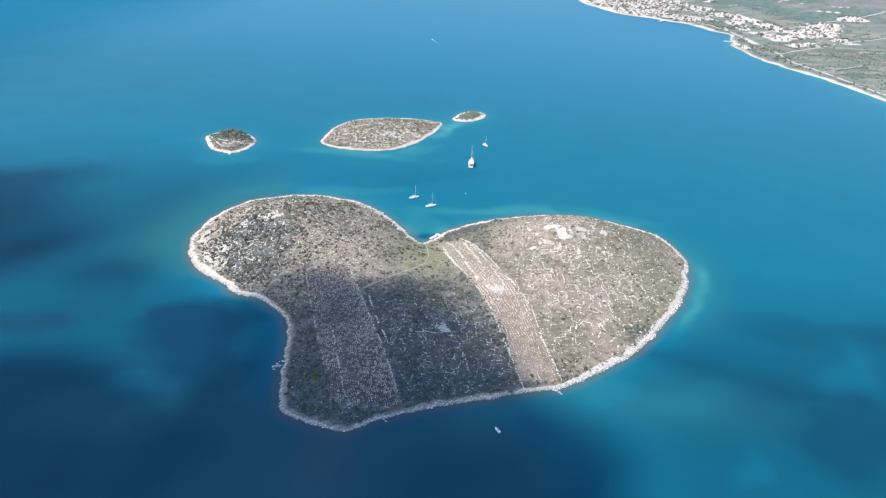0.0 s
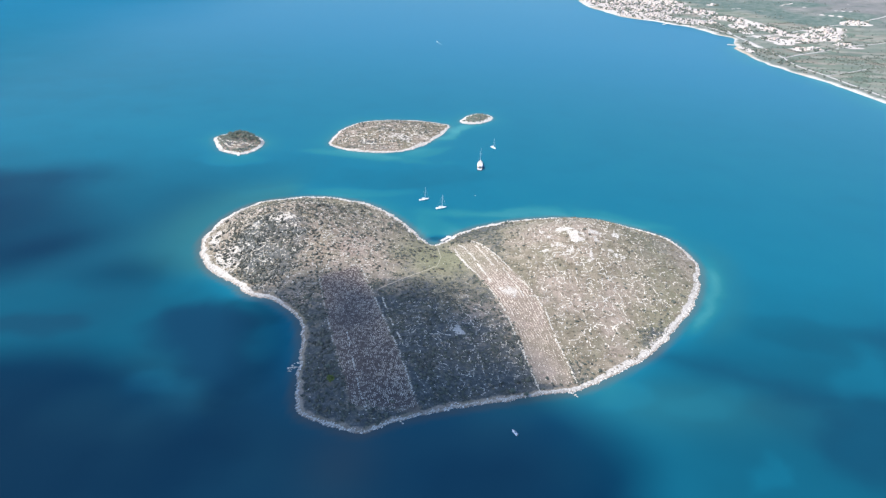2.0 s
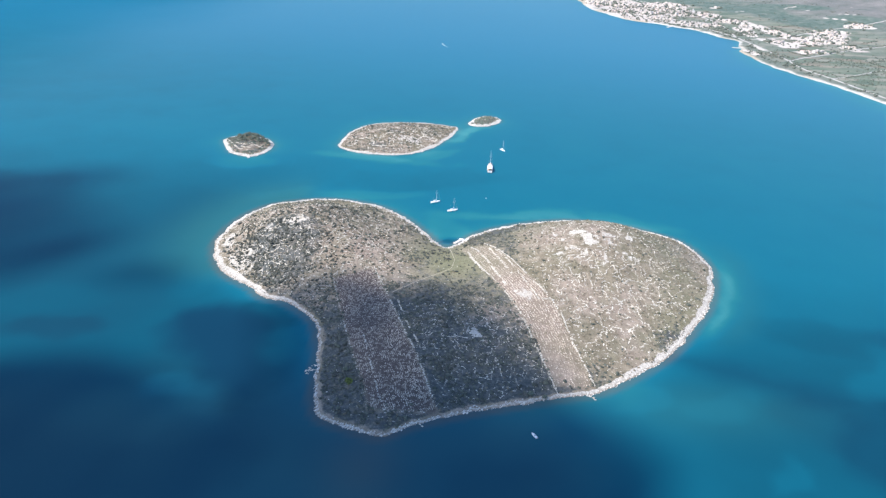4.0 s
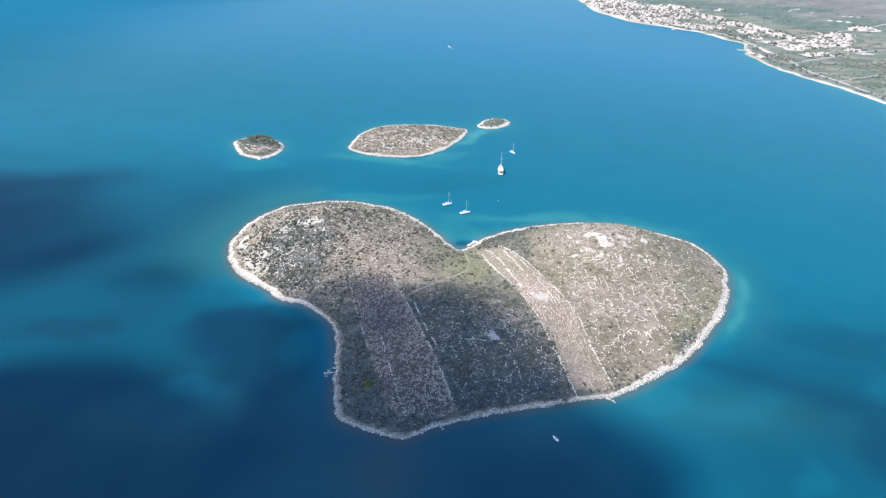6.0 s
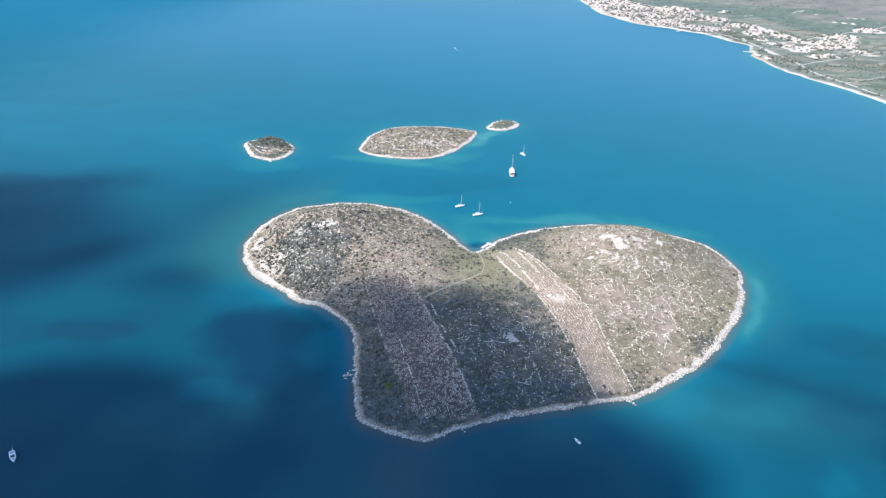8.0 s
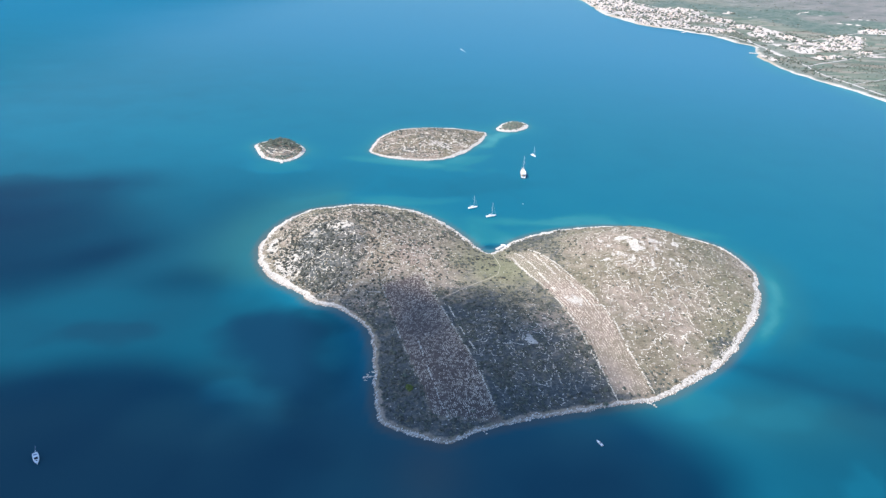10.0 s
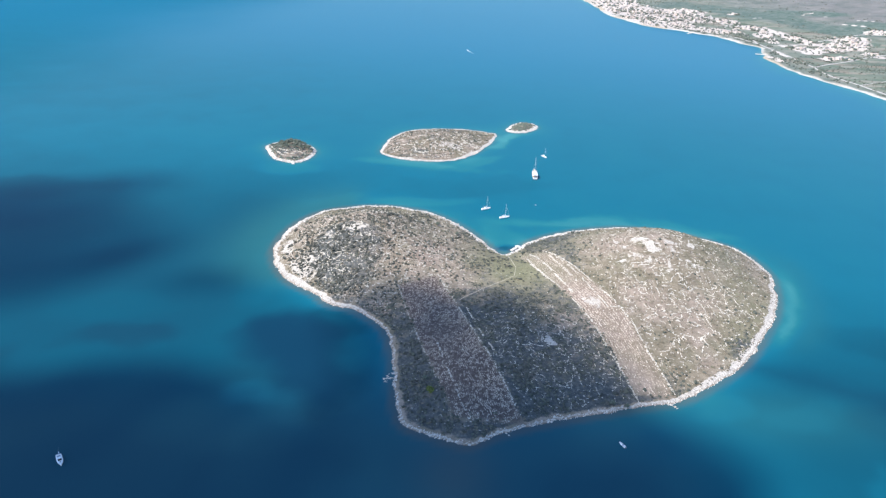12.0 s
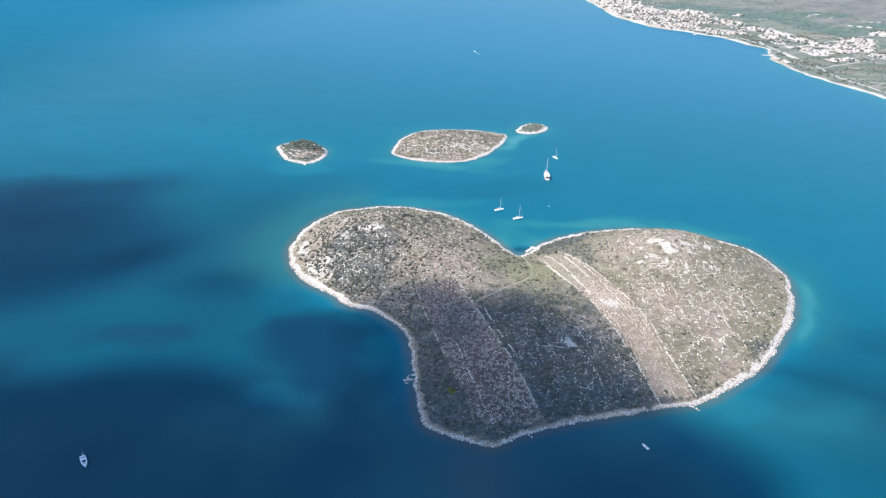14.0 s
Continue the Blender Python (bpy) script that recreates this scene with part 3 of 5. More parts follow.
        return np.clip(rim + (0.62 * hill(x, y, -85, 985, 42, 24) * step(fnoise(x, y, 13, 4), 0.42, 0.60) if land is fish else 0), 0, 1)

    return stone


def islet_carpet(land):
    return lambda x, y: step(land.inland(x, y), 5, 11) * np.clip((0.34 if land is fish else 0.55) + 1.0 * (fnoise(x, y, 26, 37) - 0.45) - (0.3 * hill(x, y, -85, 985, 42, 22) if land is fish else 0), 0, 0.85)


zero = lambda x, y: np.zeros_like(x)
for name, land, stone in (("ground_heart_island", heart, heart_stone), ("ground_oval_island", fish, islet_stone(fish, 4.5)), ("ground_west_islet", islet_west, islet_stone(islet_west, 4.5)), ("ground_east_islet", islet_east, islet_stone(islet_east, 9))):
    big = land is heart
    ob = sheet(name, land.xs, land.ys, land.height, ISLAND_GROUND, {"stone": stone, "green": heart_green if big else zero, "carpet": carpet_and_shade_at if big else islet_carpet(land), "tilled": field_at if big else zero, "gravel": earth_at if big else zero, "tide": tide(land)})
    tagged(ob, {"ground_heart_island": "heart-shaped scrubby limestone island with a pale rocky shore", "ground_oval_island": "oval scrubby island ringed by pale rock", "ground_west_islet": "small wooded islet with a pale stone rim", "ground_east_islet": "tiny rocky islet with low scrub"}[name], "island", kind="structure")


# ---- sea ----
def axis(lo, hi, cell, far):
    fine = np.arange(lo, hi, cell)
    g, out = cell, []
    while sum(out) < far:
        g *= 1.18
        out.append(g)
    c = np.cumsum(out)
    return np.concatenate([lo - c[::-1], fine, fine[-1] + c])


# patches of sea colour: x, y, half lengths, turn in degrees, and how light (sand) or dark (bed tone, with some cloud
# shade painted in)
SEA_PATCHES = [(-590, 775, 150, 42, 12, -0.08), (-333, 476, 40, 20, 5, -0.14), (-430, 430, 60, 30, 20, -0.10), (-300, 445, 110, 26, 8, 0.03), (-217, 408, 30, 20, -10, 0.12),
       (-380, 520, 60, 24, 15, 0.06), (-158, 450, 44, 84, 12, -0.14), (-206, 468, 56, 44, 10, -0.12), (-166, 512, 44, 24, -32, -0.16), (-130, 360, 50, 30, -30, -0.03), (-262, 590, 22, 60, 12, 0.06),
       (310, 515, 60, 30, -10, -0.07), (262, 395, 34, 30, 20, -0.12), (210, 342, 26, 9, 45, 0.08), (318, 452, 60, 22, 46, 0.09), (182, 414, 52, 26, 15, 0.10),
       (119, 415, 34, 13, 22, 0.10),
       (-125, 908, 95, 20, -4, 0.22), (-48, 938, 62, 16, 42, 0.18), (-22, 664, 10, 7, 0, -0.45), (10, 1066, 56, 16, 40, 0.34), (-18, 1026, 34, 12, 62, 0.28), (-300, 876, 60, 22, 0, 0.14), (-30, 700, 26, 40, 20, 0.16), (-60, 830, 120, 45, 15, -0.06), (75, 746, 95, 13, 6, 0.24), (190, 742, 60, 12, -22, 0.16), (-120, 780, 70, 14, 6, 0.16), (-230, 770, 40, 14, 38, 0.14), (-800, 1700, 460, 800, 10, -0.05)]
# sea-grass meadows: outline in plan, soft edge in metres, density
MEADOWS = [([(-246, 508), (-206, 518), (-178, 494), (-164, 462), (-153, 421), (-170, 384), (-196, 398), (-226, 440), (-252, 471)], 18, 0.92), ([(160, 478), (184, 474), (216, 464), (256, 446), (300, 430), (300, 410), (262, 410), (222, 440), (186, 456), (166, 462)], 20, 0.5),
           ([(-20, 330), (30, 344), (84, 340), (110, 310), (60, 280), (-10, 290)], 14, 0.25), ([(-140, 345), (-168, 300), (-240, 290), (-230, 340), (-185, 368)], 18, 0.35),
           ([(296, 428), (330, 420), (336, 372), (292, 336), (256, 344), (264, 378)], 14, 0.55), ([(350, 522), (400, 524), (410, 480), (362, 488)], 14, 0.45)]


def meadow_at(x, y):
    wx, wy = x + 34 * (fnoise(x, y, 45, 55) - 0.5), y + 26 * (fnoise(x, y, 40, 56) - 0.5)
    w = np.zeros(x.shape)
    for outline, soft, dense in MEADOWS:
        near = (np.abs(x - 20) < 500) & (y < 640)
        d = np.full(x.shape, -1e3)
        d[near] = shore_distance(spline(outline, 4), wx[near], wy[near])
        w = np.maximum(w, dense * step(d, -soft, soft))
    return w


def shade_tint_at(x, y):
    """Grey-green tint painted into the cloud-shaded water south of the heart island."""
    return (1 - step(y + 0.12 * np.abs(x) + 50 * (fnoise(x, y, 120, 59) - 0.5), 370, 490)) * (1 - step(x, 30, 130))


def teal_at(x, y):
    """Green-tinged shallows off the rocky sides of the heart island."""
    d = np.clip(-shore_far(heart, x, y), 0, None)
    wavy = 0.65 + 0.6 * fnoise(x, y, 60, 57)
    west = np.exp(-((d / 55) ** 2)) * step(-x, 170, 215) * step(y, 540, 590)
    east = np.exp(-(((d - 30) / 15) ** 2)) * step(x, 130, 190) * step(y, 470, 520) * (1 - step(y, 640, 720))
    return np.clip(wavy * (0.85 * west + 0.3 * east) + 0.4 * hill(x, y, 165, 405, 60, 22), 0, 0.9)


def west_rough_at(x, y):
    """Extra roughness towards the west, to dull the sea's reflection there."""
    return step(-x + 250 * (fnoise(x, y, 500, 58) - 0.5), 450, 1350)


def coast_shoal(x, y):
    """Pale shallows along the mainland, widest off the fields."""
    return np.exp(-np.clip(coast_x(y) - x, 0, None) / (18 + 55 * (1 - step(y, 1650, 1950)) * fnoise(x, y, 90, 69)))


def bed_shade_at(x, y):
    # the broad negative terms deepen cloud shade in the colour: south, west and east
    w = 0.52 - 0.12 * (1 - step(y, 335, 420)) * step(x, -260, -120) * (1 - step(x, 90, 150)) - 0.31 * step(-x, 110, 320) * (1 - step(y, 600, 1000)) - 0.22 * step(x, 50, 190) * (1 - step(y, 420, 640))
    wx, wy = x + 90 * (fnoise(x, y, 110, 51) - 0.5), y + 60 * (fnoise(x, y, 90, 52) - 0.5)
    ragged = 0.9 * (fnoise(x, y, 46, 53, 5) - 0.5)
    for cx, cy, a, b, turn, v in SEA_PATCHES:
        c, s = math.cos(radians(turn)), math.sin(radians(turn))
        u, t = (wx - cx) * c + (wy - cy) * s, -(wx - cx) * s + (wy - cy) * c
        w = w + v * (1 - step(np.hypot(u / a, t / b) + ragged, 0.5, 1.2))
    for land, reach in zip(LANDS, (15, 16, 13, 13)):
        d = np.clip(-shore_far(land, x, y), 0, None)
        steep = (1 - step(y, 490, 545)) * step(70 - x, 0, 60) if land is heart else 0
        w = w + (0.29 if land is heart else 0.24) * (1 - 0.7 * steep) * np.exp(-d / reach)
    w = w + (0.22 + 0.25 * fnoise(x, y, 60, 68)) * coast_shoal(x, y)
    off = -shore_far(heart, x, y) + 12 * (fnoise(x, y, 40, 66) - 0.5)
    w = w + 0.36 * np.exp(-(((off - 15) / 8) ** 2)) * step(x, 150, 200) * step(y, 485, 520) * (1 - step(y, 590, 660)) * (0.55 + 0.8 * fnoise(x, y, 25, 67))
    return np.clip(w, 0, 1)


def shore_far(land, x, y):
    key = id(land)
    if key not in FAR:
        FAR[key] = shore_distance(land.line[::2], x, y)
    return FAR[key]


def weed_at(x, y):
    w = np.zeros(x.shape)
    for land in LANDS:
        d = -shore_far(land, x, y)
        w = np.maximum(w, (1 - step(d, 2, 9)) * (0.85 if land is heart else 0.35))
    return np.clip(w * (0.6 + 0.6 * fnoise(x, y, 40, 61)) + 0.34 * hill(x, y, -72, 338, 18, 32), 0, 1)


FAR = {}
east, north = axis(-720, 460, 5, 9000), axis(240, 1240, 5, 9000)
east, north = np.union1d(east, np.arange(490, 960, 9.0)), np.union1d(north, np.arange(1290, 2500, 14.0))
sea = sheet("water", east, north, lambda x, y: x * 0, SEA, {"bed": bed_shade_at, "weed": weed_at, "meadow": meadow_at, "shade_tint": shade_tint_at, "teal": teal_at, "far_blue": lambda x, y: 0.9 * step(y + 0.2 * x, 1000, 1900) * (1 - coast_shoal(x, y)), "west_rough": west_rough_at})
tagged(sea, "calm blue sea with turquoise shallows and dark sea grass", "sea", kind="structure")


# ---- mainland ----
CLUSTERS = [(492, 2847, 30, 70), (561, 2914, 40, 50), (487, 2659, 22, 50), (570, 2751, 40, 50), (599, 2608, 45, 45), (544, 2466, 32, 40), (573, 2370, 26, 30), (640, 2335, 30, 30), (640, 2470, 45, 40), (712, 2619, 45, 50), (700, 2540, 40, 40), (760, 2490, 35, 40), (783, 2686, 30, 30), (833, 2443, 20, 25), (724, 2270, 22, 26), (781, 2250, 20, 20),
            (870, 2330, 28, 16), (915, 2260, 22, 20), (940, 2160, 16, 24), (950, 2090, 12, 16), (862, 2190, 14, 22), (885, 1998, 14, 18), (960, 1990, 22, 16), (1013, 2060, 24, 22), (1050, 2020, 20, 16), (1093, 2150, 28, 22), (1140, 2185, 22, 14), (1090, 2085, 22, 18), (1240, 2262, 22, 14), (1055, 1940, 14, 10), (920, 1862, 24, 7), (1065, 1900, 12, 7), (911, 2608, 10, 8)]
# cleared white ground between the houses: lines and half widths
CLEARED = [([(855, 2345), (901, 2322), (928, 2234), (941, 2163), (953, 2078)], 22), ([(864, 2226), (859, 2150), (850, 2090)], 18), ([(872, 2034), (894, 2000), (892, 1945)], 28), ([(937, 1974), (1013, 2068), (1093, 2163), (1159, 2192)], 20), ([(1038, 2020), (1100, 2100)], 16), ([(881, 1841), (965, 1891)], 9), ([(1222, 2266), (1270, 2240)], 18), ([(1053, 1943), (1082, 1932)], 10), ([(1196, 2388), (1215, 2372), (1240, 2345)], 5), ([(1138, 2560), (1165, 2600), (1196, 2612)], 4), ([(1204, 2520), (1208, 2540)], 4), ([(1365, 2560), (1390, 2568)], 4), ([(955, 2515), (978, 2522)], 4), ([(1260, 2440), (1300, 2405)], 4), ([(632, 2318), (690, 2322)], 15), ([(520, 2440), (600, 2420), (660, 2440)], 12), ([(500, 2700), (560, 2800)], 14), ([(744, 1880), (760, 1850), (756, 1815)], 12), ([(800, 1960), (800, 1880)], 8)]
# close woods on the hillside behind the village
WOODS = [([(880, 2800), (952, 2724), (977, 2571), (1050, 2463), (1099, 2361), (1157, 2292), (1265, 2333)], 95), ([(1090, 2640), (1240, 2560)], 60), ([(700, 2800), (800, 2900)], 70)]


def near_line(points, x, y):
    near = np.full(np.shape(x), 1e9)
    for (ax, ay), (bx, by) in zip(points, points[1:]):
        k = np.clip(((x - ax) * (bx - ax) + (y - ay) * (by - ay)) / ((bx - ax) ** 2 + (by - ay) ** 2), 0, 1)
        near = np.minimum(near, np.hypot(x - ax - k * (bx - ax), y - ay - k * (by - ay)))
    return near


def cleared_at(x, y):
    return np.max([1 - step(near_line(p, x, y) / w + 1.4 * (fnoise(x, y, 30, 76) - 0.5), 0.6, 1.4) for p, w in CLEARED], 0)


def woods_at(x, y):
    return np.max([1 - step(near_line(p, x, y) / w + 1.6 * (fnoise(x, y, 90, 78) - 0.5), 0.5, 1.3) for p, w in WOODS], 0)


def built_at(x, y):
    w = sum(hill(x, y, cx, cy, sx * 1.1, sy * 1.1) for cx, cy, sx, sy in CLUSTERS)
    return np.clip(w * 2.6, 0, 1) * 0.95


u_axis = np.concatenate([np.arange(-30, 200, 6), np.arange(200, 1500, 14), np.arange(1500, 4200, 90)])
v_axis = np.concatenate([np.arange(240, 1200, 60), np.arange(1200, 3100, 9), np.arange(3100, 4801, 60)])


def mainland():
    gu, gv = np.meshgrid(u_axis, v_axis)
    gx, gy = coast_x(gv) + gu, gv
    gz = mainland_height(gx, gy)
    n, m = len(u_axis), len(v_axis)
    idx = np.arange(n * m).reshape(m, n)
    quads = np.stack([idx[:-1, :-1], idx[:-1, 1:], idx[1:, 1:], idx[1:, :-1]], -1).reshape(-1, 4)
    me = raw_mesh("ground_mainland", np.stack([gx, gy, gz], -1).reshape(-1, 3), quads, MAINLAND, True)
    for key, val in (("beach", 1 - step(gu, (-4 + 18 * fnoise(gx, gy, 40, 74)) * (1 + 1.2 * step(gy, 2020, 2200)), 30 * fnoise(gx, gy, 40, 74) * (1 + 1.2 * step(gy, 2020, 2200)))), ("built", built_at(gx, gy)), ("cleared", cleared_at(gx, gy)), ("woods", woods_at(gx, gy)), ("fields", step(gu, 20, 60) * (1 - step(gu, 420, 620)) * (0.65 + 0.35 * step(fnoise(gx, gy, 120, 71), 0.35, 0.6))), ("hill", step(gu, 420, 900))):
        a = me.attributes.new(key, "FLOAT", "POINT")
        a.data.foreach_set("value", np.asarray(val, np.float32).ravel())
    return tagged(new("ground_mainland", me), "hazy mainland shore with fields, scrub and a village", "coast", kind="structure")


mainland()


def ribbon(name, points, width, height, mat, label, lift=0.25):
    """A road or path laid on the ground along a line."""
    p = np.asarray(points, float)
    d = np.concatenate([[0], np.cumsum(np.hypot(*np.diff(p, axis=0).T))])
    t = np.arange(0, d[-1], max(2.0, width * 0.6))
    x, y = np.interp(t, d, p[:, 0]), np.interp(t, d, p[:, 1])
    if width > 2:
        x = np.convolve(np.pad(x, 3, "edge"), np.ones(7) / 7, "valid")
        y = np.convolve(np.pad(y, 3, "edge"), np.ones(7) / 7, "valid")
    else:
        x = x + 1.6 * (fnoise(t, t * 0, 14, 79) - 0.5)
    nx, ny = -np.gradient(y), np.gradient(x)
    k = np.hypot(nx, ny) + 1e-9
    nx, ny = nx / k, ny / k
    w = width / 2 * (0.85 + 0.3 * fnoise(t, t * 0, 12, 77))
    rows = []
    for s in (-1.0, -0.5, 0.0, 0.5, 1.0):
        px, py = x + s * w * nx, y + s * w * ny
        rows.append(np.stack([px, py, height(px, py) + (lift if abs(s) < 1 else -0.3)], -1))
    v = np.stack(rows, 1).reshape(-1, 3)
    idx = np.arange(len(v)).reshape(-1, 5)
    f = np.stack([idx[:-1, :-1], idx[:-1, 1:], idx[1:, 1:], idx[1:, :-1]], -1).reshape(-1, 4)
    return tagged(new(name, raw_mesh(name, v, f[:, ::-1], mat)), label, "road" if mat is ROAD else "path", kind="structure")


ribbon("road", [(880, 1300), (836, 1526), (825, 1576), (806, 1640), (804, 1690), (810, 1750), (806, 1852), (806, 1923), (795, 2070), (815, 2189), (811, 2352), (795, 2440), (830, 2600)], 7, mainland_height, ROAD, "pale coast road behind the beach", 0.6)
ribbon("road_shore", [(797, 2050), (770, 2150), (735, 2225), (690, 2290), (640, 2320), (580, 2390), (540, 2480), (505, 2600), (495, 2780), (480, 2960)], 6, mainland_height, ROAD, "pale street along the village shore", 0.6)
ribbon("road_inland", [(800, 1735), (861, 1784), (921, 1819), (992, 1871), (1082, 1932), (1200, 1990), (1330, 2050)], 6, mainland_height, ROAD, "pale country lane between fields", 0.6)
ribbon("road_hill", [(800, 2030), (860, 2045), (927, 2074), (1038, 2154), (1123, 2222), (1207, 2252), (1330, 2300), (1450, 2380)], 7, mainland_height, ROAD, "pale village road climbing inland", 0.6)
ribbon("road_fields", [(826, 1560), (900, 1600), (990, 1660), (1100, 1700), (1250, 1740)], 4, mainland_height, ROAD, "pale farm track through the fields", 0.6)
ribbon("road_back", [(735, 2225), (790, 2330), (840, 2400), (800, 2540), (720, 2700), (640, 2850), (600, 3000)], 6, mainland_height, ROAD, "pale road behind the village", 0.6)
FOOTPATH = [(-19, 646), (-16, 626), (-13.5, 606), (-17, 583), (-30, 571), (-38.5, 564), (-48, 555), (-59, 544), (-65, 539), (-70, 533)]


def off_path(x, y):
    """0 on the footpath, 1 clear of it."""
    return step(near_line(FOOTPATH, x, y), 2.0, 3.6)


ribbon("path", FOOTPATH, 0.5, heart.height, PATHWAY, "trodden pale footpath across the scrub", 0.12)

# ---- clouds above the sea, whose shade lies on the island ----
CLOUD_PLAN = [(-180, 536), (-127, 568), (-92, 564), (-55, 546), (-10, 550), (20, 541), (38, 509), (52, 475), (65, 440), (80, 402), (116, 376), (126, 345), (122, 316), (150, 240), (250, 150), (200, 40), (-300, 40), (-560, 120), (-640, 300), (-520, 402), (-400, 416), (-362, 432), (-328, 432), (-284, 432), (-240, 426), (-206, 408), (-188, 396), (-172, 392), (-164, 440), (-168, 490)]
WEST_PLAN = [(-900, 760), (-700, 775), (-560, 800), (-446, 838), (-438, 800), (-455, 740), (-425, 700), (-362, 645), (-376, 590), (-410, 552), (-450, 505), (-560, 470), (-760, 460), (-900, 560)]
SCRAP_PLAN = [(-352, 566), (-322, 586), (-280, 582), (-262, 564), (-296, 544), (-336, 546)]


def cloud(plan, base, count, label, mat=None):
    """A flat-based heap of puffs over a plan that is given as its shade on the sea."""
    line = spline(plan, 6)
    lo, hi = line.min(0), line.max(0)
    x, y = rng.uniform(lo[0], hi[0], count), rng.uniform(lo[1], hi[1], count)
    d = shore_distance(line, x, y)
    keep = d > 4
    x, y, d = x[keep], y[keep], d[keep]
    size = np.clip(d * 1.05, 9, 56) * rng.uniform(0.85, 1.15, len(d))
    # puffs side by side rather than one inside another
    chosen = []
    for k in np.argsort(-size + rng.uniform(0, 12, len(size))):
        if all((x[k] - x[m]) ** 2 + (y[k] - y[m]) ** 2 > (0.66 * size[m]) ** 2 for m in chosen):
            chosen.append(k)
    x, y, d, size = x[chosen], y[chosen], d[chosen], size[chosen]
    off = SUN_DIR * (base / SUN_DIR.z)
    z = base + size * 0.25 + rng.uniform(0, 20, len(d))
    k = z / base
    v, f = lumps(np.stack([x + off.x * k, y + off.y * k, z], -1), size, ICO, ICO_FACES, flat=0.55, jitter=0.15, stretch=0.15)
    return tagged(new("cloud", raw_mesh("cloud", v, f, mat or CLOUD, True)), label, "cloud", kind="structure")


cloud(CLOUD_PLAN, 1700, 5000, "broad white fair-weather cloud high over the sea")
cloud(WEST_PLAN, 2300, 2600, "long thin white cloud high over the western channel", THIN_CLOUD)
cloud(SCRAP_PLAN, 2000, 300, "torn scrap of thin cloud drifting beside a larger one", THIN_CLOUD)


# ---- ground cover of the islands ----
def points_on(land, count):
    lo, hi = land.line.min(0), land.line.max(0)
    return rng.uniform(lo[0], hi[0], count), rng.uniform(lo[1], hi[1], count)


def kept(land, x, y, chance, edge):
    k = (land.inland(x, y) > edge) & (rng.random(len(x)) < chance)
    return x[k], y[k]


def bushes(land, x, y, lo, hi, clumps):
    """Centres and sizes of the clumps of low bushes that stand at x, y."""
    r = lo + (hi - lo) * rng.random(len(x)) ** 2
    cx, cy, cs, cz = [], [], [], []
    for k in range(clumps):
        a, q = rng.uniform(0, 6.28, len(x)), rng.uniform(0, 0.75, len(x)) * r * (k > 0)
        px, py = x + q * np.cos(a), y + q * np.sin(a)
        s = r * rng.uniform(0.5, 0.8, len(x))
        cx.append(px), cy.append(py), cs.append(s), cz.append(land.height(px, py) + s * 0.45)
    return np.stack([np.concatenate(cx), np.concatenate(cy), np.concatenate(cz)], -1), np.concatenate(cs)


